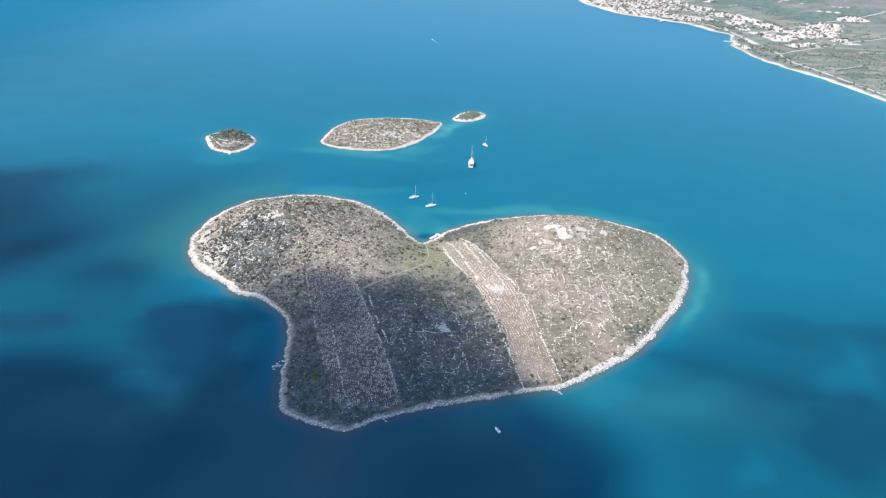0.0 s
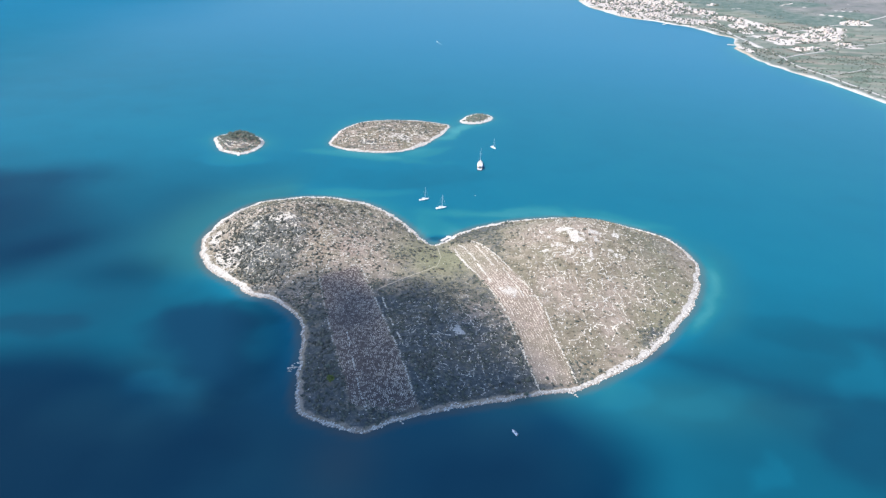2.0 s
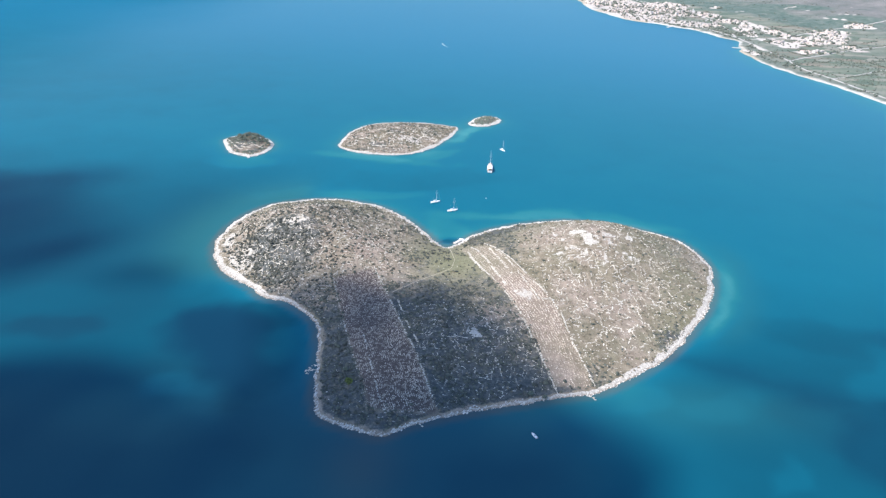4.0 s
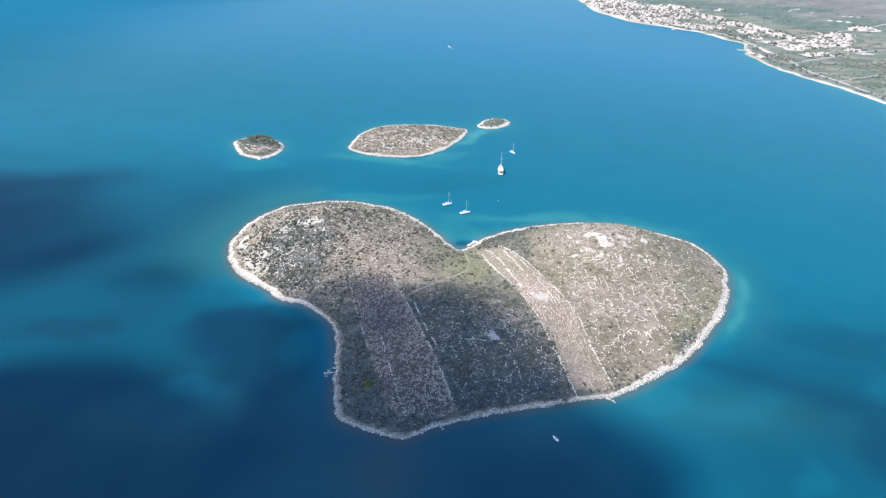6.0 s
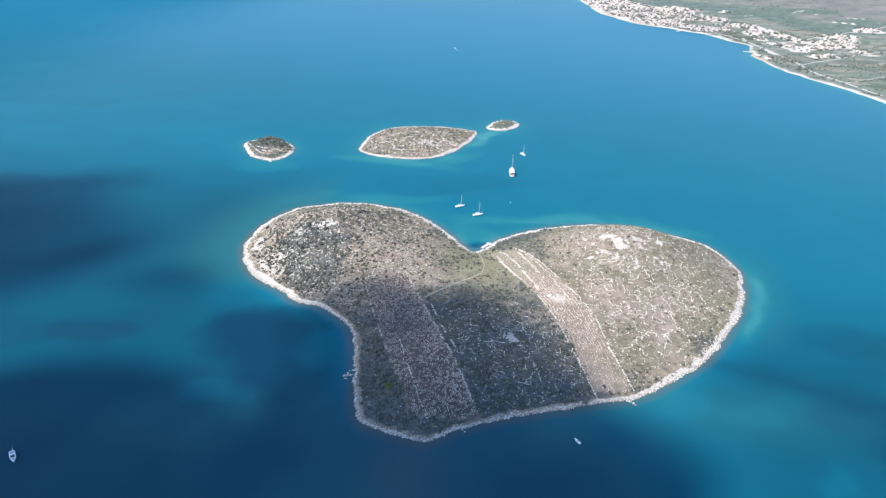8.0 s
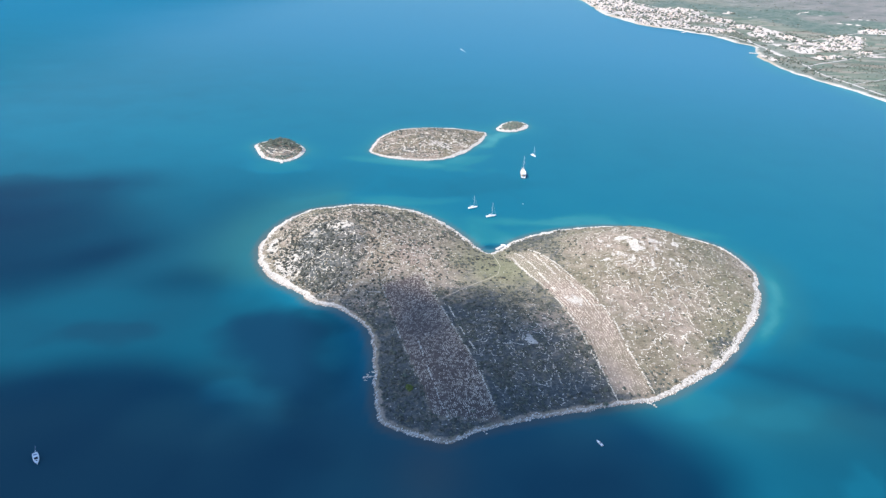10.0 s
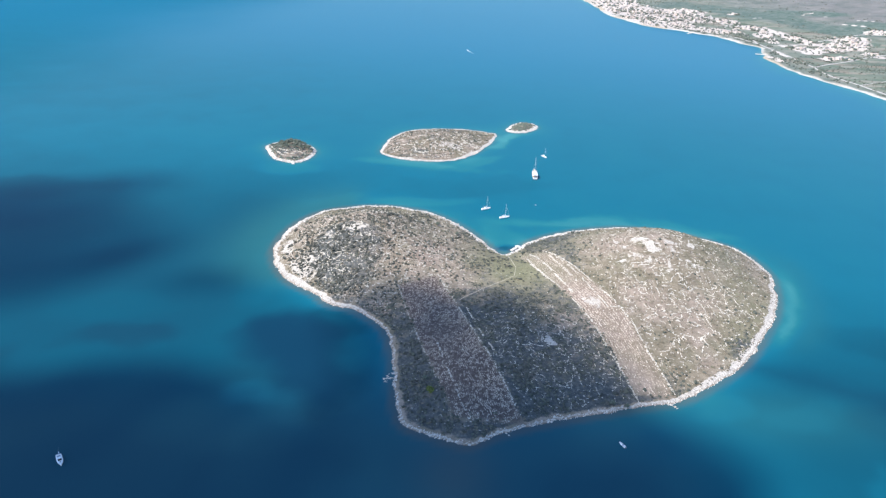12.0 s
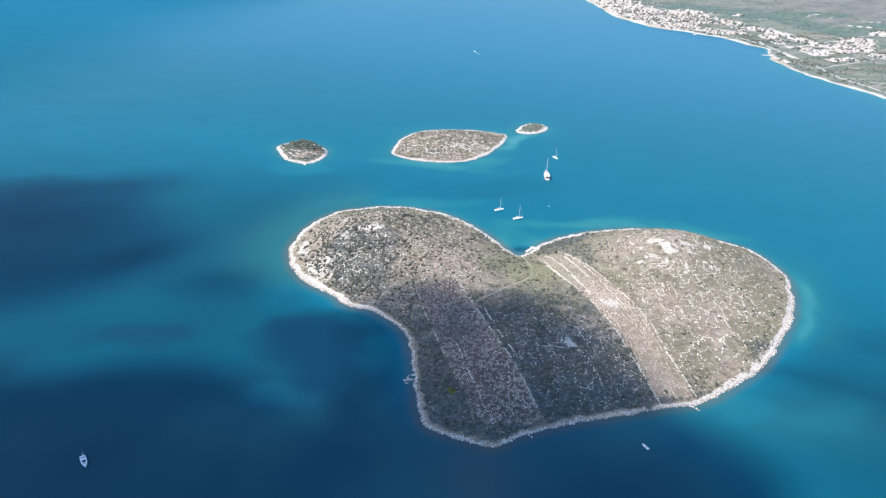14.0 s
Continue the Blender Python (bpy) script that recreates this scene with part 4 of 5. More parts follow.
def scrub_on_heart():
    # dark bushes that close up into clumps
    x, y = points_on(heart, 120000)
    nw, so, ne = zones(x, y)
    clump = step(fnoise(x, y, 11, 81) + 0.35 * (fnoise(x, y, 34, 80) - 0.5), 0.44, 0.56)
    worked = np.clip(strip_at(x, y) + field_at(x, y), 0, 1)
    open_ground = 1 - np.clip(worked * 0.995 + (0.97 - 0.5 * (x < -190)) * np.clip(bare_at(x, y), 0, 1) + 0.9 * heart_green(x, y) * (1 - nw) * (x < 100), 0, 1)
    dark = (nw * (0.03 + 0.15 * clump) + so * (0.06 + 0.46 * clump) + ne * (0.004 + 0.022 * clump)) * open_ground
    edge = 2.5 + 3 * fnoise(x, y, 30, 82) + 5 * nw * (x < -225)
    # the 178, 482 term adds bushes that darken the painted cloud-shade patch
    bx, by = kept(heart, x, y, (dark + 0.30 * hill(x, y, 178, 482, 14, 22)) * off_path(x, y), edge)
    stuff("maquis", "dark low maquis bushes on stony ground", "shrubs", *bushes(heart, bx, by, 0.55, 1.7, 2), MAQUIS, flat=0.6)
    # taller rounded bushes standing out of the southern scrub
    x, y = points_on(heart, 9000)
    so = zones(x, y)[1] * (1 - np.clip(strip_at(x, y) + field_at(x, y) + bare_at(x, y), 0, 1)) * (1 - 0.8 * hill(x, y, 20, 500, 34, 22))
    bx, by = kept(heart, x, y, so * (0.04 + 0.5 * step(fnoise(x, y, 20, 86), 0.42, 0.62)) * off_path(x, y), 7)
    stuff("scrub_bushes", "rounded dark bushes above the low southern scrub", "shrubs", *bushes(heart, bx, by, 0.9, 2.2, 4), JUNIPER, flat=0.7)
    # junipers on the western hill: thick in the middle, single round clumps on the bare slope
    x, y = points_on(heart, 60000)
    thick = np.clip(1.5 * hill(x, y, -186, 613, 30, 27) + 0.75 * hill(x, y, -182, 572, 26, 22) + 0.25 * hill(x, y, -150, 620, 40, 50), 0, 1)
    bx, by = kept(heart, x, y, 0.95 * thick * step(fnoise(x, y, 6.5, 84), 0.46, 0.54) * (1 - field_at(x, y)), 9)
    stuff("tall_maquis", "thick dark juniper maquis on the western hill", "shrubs", *bushes(heart, bx, by, 0.6, 1.6, 3), JUNIPER, flat=0.85)
    x, y = points_on(heart, 2600)
    bx, by = kept(heart, x, y, np.clip(0.25 * hill(x, y, -222, 592, 26, 34) + 0.5 * hill(x, y, -190, 545, 26, 16) + 0.3 * hill(x, y, -170, 690, 70, 40), 0, 1) * (1 - field_at(x, y)) * 0.5, 12)
    stuff("juniper_clumps", "round dark juniper clumps on bare rock", "shrubs", *bushes(heart, bx, by, 1.2, 2.9, 7), JUNIPER, flat=0.8)
    x, y = points_on(heart, 60000)
    nw, so, ne = zones(x, y)
    worked = np.clip(strip_at(x, y) + field_at(x, y), 0, 1)
    low = (0.40 * nw + 0.06 * so + 0.42 * ne) * (1 - 0.9 * worked) * (1 - 0.95 * np.clip(bare_at(x, y), 0, 1)) * (0.35 + 0.65 * step(fnoise(x, y, 9, 85), 0.4, 0.6))
    bx, by = kept(heart, x, y, low * off_path(x, y), 2.5 + 4 * fnoise(x, y, 30, 82))
    stuff("dry_scrub", "grey-green dry scrub between the stones", "shrubs", *bushes(heart, bx, by, 0.5, 1.5, 2), DRY_SHRUB, stones=True, flat=0.5)
    x, y = points_on(heart, 30000)
    bx, by = kept(heart, x, y, 0.55 * heart_green(x, y) * (1 - strip_at(x, y)) * off_path(x, y), 5)
    stuff("grass_tufts", "yellow-green grass tufts near the cove", "grass", *bushes(heart, bx, by, 0.4, 1.3, 2), GRASS, stones=True, flat=0.55)
    # tall single bushes by the shore
    x, y = points_on(heart, 2600)
    d = heart.inland(x, y)
    k = (d > 8) & (d < 20) & (rng.random(len(x)) < 0.22)
    stuff("shore_bushes", "rounded dark bushes along the rocky shore", "shrubs", *bushes(heart, x[k], y[k], 1.2, 2.6, 5), MAQUIS, flat=0.85)


def stone_rows(land, x, y, lo, hi, heading=None):
    """Short winding rows of stones that start at x, y."""
    cx, cy, cs = [], [], []
    a = rng.uniform(0, 6.28, len(x)) if heading is None else heading + rng.normal(0, 0.15, len(x))
    n = rng.integers(3, 9, len(x))
    px, py = x.copy(), y.copy()
    for k in range(8):
        live = n > k
        s = rng.uniform(lo, hi, len(x))
        cx.append(px[live]), cy.append(py[live]), cs.append(s[live])
        a = a + rng.normal(0, 0.85 if heading is None else 0.12, len(x))
        px, py = px + np.cos(a) * s * 1.6, py + np.sin(a) * s * 1.6
    cx, cy, cs = (np.concatenate(v) for v in (cx, cy, cs))
    return np.stack([cx, cy, land.height(cx, cy) + cs * 0.18], -1), cs


def fold_lines(x, y, size, seed):
    """Points drawn on to the winding lines where a bed of rock meets the surface, and the lines' heading there."""
    def bed(u, v):
        return vnoise(u + 6 * (fnoise(u, v, 9, seed + 1, 2) - 0.5), v + 6 * (fnoise(u, v, 9, seed + 2, 2) - 0.5), size, seed) - 0.5

    near = np.abs(bed(x, y)) < 0.16
    x, y = x[near], y[near]
    for _ in range(3):
        w, gx, gy = bed(x, y), (bed(x + 0.3, y) - bed(x - 0.3, y)) / 0.6, (bed(x, y + 0.3) - bed(x, y - 0.3)) / 0.6
        g = np.maximum(gx * gx + gy * gy, 0.002)
        x, y = x - np.clip(w * gx / g, -1.5, 1.5), y - np.clip(w * gy / g, -1.5, 1.5)
    keep = np.abs(bed(x, y)) < 0.03
    return x[keep], y[keep], np.arctan2(-gx, gy)[keep]


def outcrops(land, label, count, size, seed, chance, lo, hi, mat, cut=(0.47, 0.53), inset=7):
    """Chains of low rock slabs along the folds, broken into short worms."""
    x, y, a = fold_lines(*points_on(land, count), size, seed)
    c = chance(x, y) * step(fnoise(x, y, 4.2, seed + 5, 3), *cut)
    k = (land.inland(x, y) > inset) & (rng.random(len(x)) < c)
    x, y, a = x[k] + rng.normal(0, 0.16, k.sum()), y[k] + rng.normal(0, 0.16, k.sum()), a[k]
    s = rng.uniform(lo, hi, len(x))
    stuff("limestone_outcrops", label, "rocks", np.stack([x, y, land.height(x, y) + 0.3 * s], -1), s, mat, stones=True, flat=0.6, heading=a + rng.normal(0, 0.25, len(a)), long=rng.uniform(1.2, 2.6, len(a)))


def stones_on_heart():
    def share(x, y):
        worked = np.clip(strip_at(x, y) + field_at(x, y), 0, 1)
        return (1 - worked) * (1 - 0.85 * heart_green(x, y)) * off_path(x, y)

    def on_east(x, y):
        ne = zones(x, y)[2]
        return ne * share(x, y) * (0.08 + 1.0 * hill(x, y, 140, 552, 54, 50) + 0.30 * hill(x, y, 120, 625, 40, 24))

    def on_south(x, y):
        so = zones(x, y)[1]
        return so * share(x, y) * (0.15 + 1.1 * hill(x, y, 20, 462, 48, 36)) * (1 - 0.75 * step(y, 500, 530)) * (1 - 0.85 * hill(x, y, -112, 430, 26, 70))

    def on_west(x, y):
        nw = zones(x, y)[0]
        return nw * share(x, y) * (0.20 + 0.9 * hill(x, y, -205, 600, 40, 42) + 0.35 * hill(x, y, -110, 610, 40, 50))

    for size, seed in ((4.6, 92), (6.5, 192), (9.0, 292)):
        outcrops(heart, "pale limestone outcrops in winding chains on the eastern hill", 150000, size, seed, on_east, 0.20, 0.48, OUTCROP)
        outcrops(heart, "thin pale rock ribs winding through the dark scrub", 150000, size, seed + 20, on_south, 0.15, 0.34, OUTCROP)
        outcrops(heart, "weathered grey rock ribs between the junipers", 150000, size * 0.9, seed + 40, on_west, 0.18, 0.48, OUTCROP, (0.42, 0.50))
    x, y = points_on(heart, 9000)
    nw, so, ne = zones(x, y)
    x, y = kept(heart, x, y, (0.20 * nw + 0.04 * so + 0.20 * ne) * share(x, y), 9)
    stuff("limestone_outcrops", "short rows of pale limestone among the scrub", "rocks", *stone_rows(heart, x, y, 0.22, 0.55), GREY_ROCK, stones=True, flat=0.55)
    # bare pavements
    x, y = points_on(heart, 40000)
    x, y = kept(heart, x, y, step(bare_at(x, y) * (1 - 0.35 * (x < -190)) + 0.9 * (fnoise(x, y, 7, 97) - 0.5), 0.4, 0.6) * 0.8, 7)
    s = rng.uniform(0.4, 1.3, len(x))
    stuff("limestone_pavement", "bare white limestone slabs on the hill", "rocks", np.stack([x, y, heart.height(x, y) + 0.1 * s], -1), s, ROCK, stones=True, flat=0.4)
    # the cleared strip: loose stones in lengthwise lines
    x, y = rng.uniform(-12, 98, 170000), rng.uniform(408, 650, 170000)
    l, r = strip_edges(y)
    q = (x - l) / (r - l) * 14 + 2.2 * (fnoise(x, y, 12, 48) - 0.5)
    lined = (0.05 + 0.95 * (np.abs(q - np.round(q)) < 0.15)) * step(fnoise(x, y, 2.8, 44, 2), 0.28, 0.46) * (0.8 + 0.2 * step(y, 455, 500))
    x, y = kept(heart, x, y, strip_gravel(x, y) * lined * 0.85, 6)
    s = rng.uniform(0.14, 0.36, len(x))
    stuff("cleared_stones", "pinkish loose stones covering a cleared strip", "rocks", np.stack([x, y, heart.height(x, y) + 0.15 * s], -1), s, FIELD_ROCK, stones=True, flat=0.7, heading=rng.normal(1.9, 0.35, len(x)), long=rng.uniform(1.0, 2.8, len(x)))
    # the stony field: broken rows that run its length, and cross lines
    x, y = rng.uniform(-130, -16, 260000), rng.uniform(374, 580, 260000)
    l, r = field_edges(y)
    q = (x - l) / (r - l) * 33 + 2.4 * (fnoise(x, y, 10, 46) - 0.5)
    lined = 0.10 + 0.90 * (np.abs(q - np.round(q)) < 0.18)
    heaps = step(fnoise(x, y, 1.7, 47, 2), 0.43, 0.54)
    x, y = kept(heart, x, y, field_at(x, y) * lined * heaps * np.clip(0.45 + 0.55 * step(fnoise(x, y, 18, 45), 0.3, 0.6) + 0.5 * step(y, 480, 530), 0, 1) * 0.9, 8)
    s = rng.uniform(0.09, 0.18, len(x)) * (1 + 0.12 * (1 - step(y, 420, 490)))
    stuff("field_stones", "grey field stones lying in broken rows", "rocks", np.stack([x, y, heart.height(x, y) + 0.2 * s], -1), s, FIELD_ROCK, stones=True, flat=0.8, heading=rng.normal(1.86, 0.6, len(x)), long=rng.uniform(1.2, 3.6, len(x)))


def shore_rocks(land, label, count, width, big):
    """Tilted slabs at the waterline, all leaning along one bed of rock."""
    lo, hi = land.line.min(0) - 6, land.line.max(0) + 6
    x, y = rng.uniform(lo[0], hi[0], count), rng.uniform(lo[1], hi[1], count)
    d = land.inland(x, y)
    k = (d > -1.3 + 1.6 * fnoise(x, y, 5, 35)) & (d < width * (0.5 + fnoise(x, y, 9, 36)) * (1 - (0.45 * hill(x, y, -125, 450, 30, 60) - 0.9 * step(y, 620, 700) - 1.2 * hill(x, y, -248, 595, 26, 45)) * (land is heart)) * rng.random(len(x)) ** 0.7 * 1.5)
    x, y, d = x[k], y[k], d[k]
    s = rng.uniform(0.2, 0.55, len(x)) * big * np.where(d < 0, 0.75, 1) * (1 + 0.7 * step(y, 610, 700) * (land is heart))
    stuff("shore_rocks", label, "rocks", np.stack([x, y, np.maximum(land.height(x, y), -0.3) + 0.2 * s], -1), s, SHORE_ROCK, stones=True, flat=0.6, heading=rng.normal(1.05, 0.25, len(x)), long=rng.uniform(1.3, 3.4, len(x)))


def dry_wall(name, label, land, points, width=1.1, high=0.9, dense=3.2):
    """A tumbled wall of loose stones along a line."""
    p = np.asarray(points, float)
    d = np.concatenate([[0], np.cumsum(np.hypot(*np.diff(p, axis=0).T))])
    t = rng.uniform(0, d[-1], int(d[-1] * dense))
    gap = fnoise(t, t * 0, 9, 17) > 0.38
    t = t[gap]
    x, y = np.interp(t, d, p[:, 0]) + rng.normal(0, width * 0.35, len(t)), np.interp(t, d, p[:, 1]) + rng.normal(0, width * 0.35, len(t))
    s = rng.uniform(0.3, 0.65, len(t))
    v, f = lumps(np.stack([x, y, land.height(x, y) + rng.uniform(0.05, high * 0.7, len(t))], -1), s, OCT, OCT_FACES, flat=0.7)
    return tagged(new(name, raw_mesh(name, v, f, ROCK)), label, "wall", kind="stuff" if width > 1.2 else "")


scrub_on_heart()
stones_on_heart()
shore_rocks(heart, "jumbled pale limestone rocks along the waterline", 130000, 2.7, 0.97)
shore_rocks(fish, "pale shore rocks round the oval island", 50000, 2.5, 1.2)
shore_rocks(islet_west, "white shore rocks round the wooded islet", 16000, 3.8, 1.4)
shore_rocks(islet_east, "white shore rocks round the tiny islet", 14000, 5.5, 1.5)
dry_wall("dry_stone_wall", "tumbled dry-stone wall beside the cleared strip", heart, [(95, 424), (92, 436), (84, 467), (79, 506), (72, 527), (64, 544), (58, 553), (48, 577), (36, 606), (23, 635), (17, 645)])
dry_wall("dry_stone_wall", "inner dry-stone wall along the upper strip", heart, [(62, 523), (58, 535), (53, 548), (44, 576), (34, 604), (24, 630)], 0.9, 0.8, 2.4)
dry_wall("dry_stone_wall", "low dry-stone wall along the strip's western edge", heart, [(65, 412), (60, 431), (51, 466), (44, 498), (33, 532), (23, 557), (12, 582), (2, 610)], 0.9, 0.7, 2.6)
dry_wall("stone_ridge", "long low ridge of cleared stones along the strip", heart, [(4, 640), (8.6, 632), (17.7, 599), (22.9, 580), (33.4, 547)], 1.6, 0.4, 4.0)
dry_wall("stone_ridge", "low ridge of cleared stones beside the inner wall", heart, [(21.6, 627), (32.2, 589), (39.3, 567)], 1.4, 0.4, 3.0)
dry_wall("terrace_wall", "white terrace wall winding over the wooded islet", islet_west, [(-344, 958), (-330, 936), (-318, 920), (-306, 917), (-299, 907)], 1.8, 0.9, 7)
dry_wall("terrace_wall", "white terrace wall below the pines", islet_west, [(-330, 945), (-318, 938), (-300, 936), (-288, 930), (-284, 916)], 1.6, 0.9, 6)
dry_wall("stone_ridge", "low ridge of cleared stones on the strip's edge", heart, [(0, 626), (6.7, 598), (14, 573)], 1.8, 0.5, 4.0)
dry_wall("dry_stone_wall", "pale cross wall closing a small enclosure", heart, [(63, 525), (72, 527)], 1.2, 1.2)
dry_wall("dry_stone_wall", "long dry-stone wall beside the stony field", heart, [(-91, 577), (-75, 535), (-56, 476), (-42, 438), (-29, 398)], 0.9, 0.7, 1.8)
dry_wall("dry_stone_wall", "short outer wall beside the stony field", heart, [(-64, 520), (-51, 476), (-40, 448)], 0.9, 0.7, 1.8)
dry_wall("dry_stone_wall", "low wall along the field's far edge", heart, [(-127, 557), (-109, 496), (-93, 443), (-84, 415)], 0.8, 0.5, 1.1)
dry_wall("dry_stone_wall", "thin wall dividing the stony field", heart, [(-88, 470), (-80, 440), (-68, 396), (-61, 378)], 0.7, 0.5, 0.9)


def scrub_on(land, count, dark, dry, size):
    x, y = points_on(land, count)
    clump = step(fnoise(x, y, 16, 83), 0.35, 0.62)
    clear = 1.0 if land is not islet_west else step(np.hypot((x + 309) / 16, (y - 925) / 11), 0.9, 1.3)
    bx, by = kept(land, x, y, dark * (0.3 + 0.7 * clump) * clear, 5)
    stuff("maquis", "dark low maquis on the small island", "shrubs", *bushes(land, bx, by, 0.7, size, 3), MAQUIS if land is fish else PINE, flat=0.75)
    x, y = points_on(land, count)
    bx, by = kept(land, x, y, dry, 5)
    stuff("dry_scrub", "dry grey-green scrub on the small island", "shrubs", *bushes(land, bx, by, 0.6, 1.5, 2), DRY_SHRUB, flat=0.6)
    x, y = points_on(land, count // 4)
    x, y = kept(land, x, y, 0.08 * step(fnoise(x, y, 26, 95), 0.4, 0.6), 6)
    stuff("limestone_outcrops", "pale limestone outcrops among the scrub", "rocks", *stone_rows(land, x, y, 0.4, 0.9), OUTCROP, stones=True, flat=0.55)


for size, seed in ((9, 402), (14, 412)):
    outcrops(fish, "pale rock ribs winding over the oval island", 60000, size, seed, lambda x, y: 0.05 + 0.55 * hill(x, y, -88, 986, 44, 26), 0.30, 0.65, OUTCROP)
scrub_on(fish, 9000, 0.14, 0.24, 1.8)
scrub_on(islet_west, 1800, 0.55, 0.25, 2.4)
scrub_on(islet_east, 1200, 0.65, 0.3, 2.2)


# ---- trees ----
def tree(m, high, spread, label, seed, leaf=PINE):
    r = np.random.default_rng(seed)
    ob = empty("tree", m)
    bm = bmesh.new()
    top = high * 0.62
    rod(bm, (0, 0, -0.4), (0.1 * spread, 0, top), 0.05 * high * 0.5, 0.02 * high * 0.5, 7)
    tips = []
    for k in range(7):
        a, q = k * 2.4 + r.uniform(-0.4, 0.4), spread * r.uniform(0.4, 0.75)
        z0 = high * r.uniform(0.28, 0.55)
        tip = (q * math.cos(a), q * math.sin(a), z0 + high * r.uniform(0.15, 0.32))
        rod(bm, (0.05 * spread, 0, z0), tip, 0.016 * high * 0.5, 0.006 * high * 0.5, 5)
        tips.append(tip)
    part("trunk", bm, BARK, ob)
    c, s = [], []
    for tip in tips + [(0, 0, high * 0.78), (0.2, 0.1, high * 0.9)]:
        for _ in range(16):
            o = r.normal(0, 1, 3)
            c.append(np.array(tip) + o * (spread * 0.22, spread * 0.22, high * 0.075))
            s.append(spread * r.uniform(0.09, 0.19))
    v, f = lumps(np.array(c), np.array(s), ICO, ICO_FACES, flat=0.7, jitter=0.35)
    crown = new("crown", raw_mesh("crown", v, f, leaf))
    crown.parent = ob
    return tagged(ob, label, "tree")


def juniper(high, spread, seed):
    """A round juniper bush: a few stems and a crown of many sprays."""
    r = np.random.default_rng(seed)
    ob = empty("juniper_bush")
    bm = bmesh.new()
    tips = []
    for k in range(6):
        a, q = k * 1.05 + r.uniform(-0.3, 0.3), spread * r.uniform(0.25, 0.6)
        tips.append((q * math.cos(a), q * math.sin(a), high * r.uniform(0.35, 0.65)))
        rod(bm, (0, 0, -0.3), tips[-1], 0.09, 0.03, 5)
    part("stems", bm, BARK, ob)
    c, s = [], []
    for tip in tips + [(0, 0, high * 0.7)]:
        for _ in range(7):
            c.append(np.array(tip) + r.normal(0, 1, 3) * (spread * 0.2, spread * 0.2, high * 0.12))
            s.append(spread * r.uniform(0.16, 0.30))
    v, f = lumps(np.array(c), np.array(s), ICO, ICO_FACES, flat=0.75, jitter=0.35)
    crown = new("crown", raw_mesh("crown", v, f, JUNIPER))
    crown.parent = ob
    return tagged(ob, "round dark juniper bush on bare pale rock", "bush", group="junipers on the western slope")


def juniper_slope():
    r = np.random.default_rng(55)
    made = [juniper(2.4, 2.2, 300 + k) for k in range(4)]
    spots = []
    while len(spots) < 84:
        x, y = r.normal(-218, 20), r.normal(588, 26)
        if float(heart.inland(np.array([x]), np.array([y]))[0]) > 9 and field_at(np.array([x]), np.array([y]))[0] < 0.1 and all((x - a) ** 2 + (y - b) ** 2 > 16 for a, b in spots):
            spots.append((x, y))
    for k, (x, y) in enumerate(spots):
        z = float(heart.height(np.array([x]), np.array([y]))[0])
        g = r.uniform(0.55, 1.35)
        m = pose(x, y, z, rz=r.uniform(0, 360)) @ Matrix.Diagonal((g, g * r.uniform(0.8, 1.2), g * r.uniform(0.7, 1.0), 1))
        if k < len(made):
            made[k].matrix_world = m
        else:
            copy_thing(made[k % len(made)], m)


juniper_slope()
TREES = [(-325, 955, 6.5), (-320, 962, 7.5), (-316, 968, 8.5), (-310, 966, 8), (-304, 962, 8.5), (-298, 964, 6.5), (-300, 953, 6.5), (-292, 955, 6), (-287, 949, 6.5), (-282, 941, 5.5), (-330, 968, 5.5), (-309, 973, 6), (-318, 948, 5), (-307, 949, 5.5), (-296, 945, 5)]
for k, (x, y, high) in enumerate(TREES):
    z = float(islet_west.height(np.array([x]), np.array([y]))[0])
    t = tree(pose(x, y, z, rz=k * 77), high * 1.1, high * 0.6, "dark green pine tree on the wooded islet", 100 + k)
    tagged(t, group="pines on the islet")
for k, (x, y, high, label) in enumerate([(-94, 697, 4.2, "dark round tree near the northern shore"), (-72, 680, 3.4, "small dark tree above the cove"), (44, 408, 3.6, "round dark bush-like tree by the southern shore"), (55, 407, 3.4, "round dark bush-like tree near the strip"), (-96, 425, 3.2, "small dark tree in the shaded scrub")]):
    z = float(heart.height(np.array([x]), np.array([y]))[0])
    tree(pose(x, y, z, rz=k * 50), high, high * 0.62, label, 200 + k)
z = float(heart.height(np.array([-92.0]), np.array([408.0]))[0])
tree(pose(-92, 408, z), 5.2, 3.6, "fresh green round tree in the dark scrub", 210, FRESH_LEAF)


# ---- boats ----
def hull_rings(length, beam, free, fullness=0.55, transom=0.75):
    rings = []
    for t in np.linspace(0, 1, 11):
        x = -length / 2 + t * length
        w = beam / 2 * (transom + (1 - transom) * min(1, t / 0.35) if t < 0.5 else max(0.02, 1 - ((t - 0.5) / 0.5) ** 2.2))
        f = free * (1 + 0.25 * t * t)
        rings.append([(x, -w, f), (x, -w * 0.96, f * 0.5), (x, -w * fullness, -0.05), (x, 0, -0.35 * (1 - t * 0.7)), (x, w * fullness, -0.05), (x, w * 0.96, f * 0.5), (x, w, f)])
    return rings


def deck_plate(length, beam, free, inset, z, transom=0.75):
    bm = bmesh.new()
    r = hull_rings(length, beam, free, transom=transom)
    k = 1 - inset
    left = [Vector((q[0][0] * k, q[0][1] * k, q[0][2] + z)) for q in r]
    right = [Vector((q[-1][0] * k, q[-1][1] * k, q[-1][2] + z)) for q in r]
    loft(bm, [[a, b, b + Vector((0, 0, 0.04)), a + Vector((0, 0, 0.04))] for a, b in zip(left, right)])
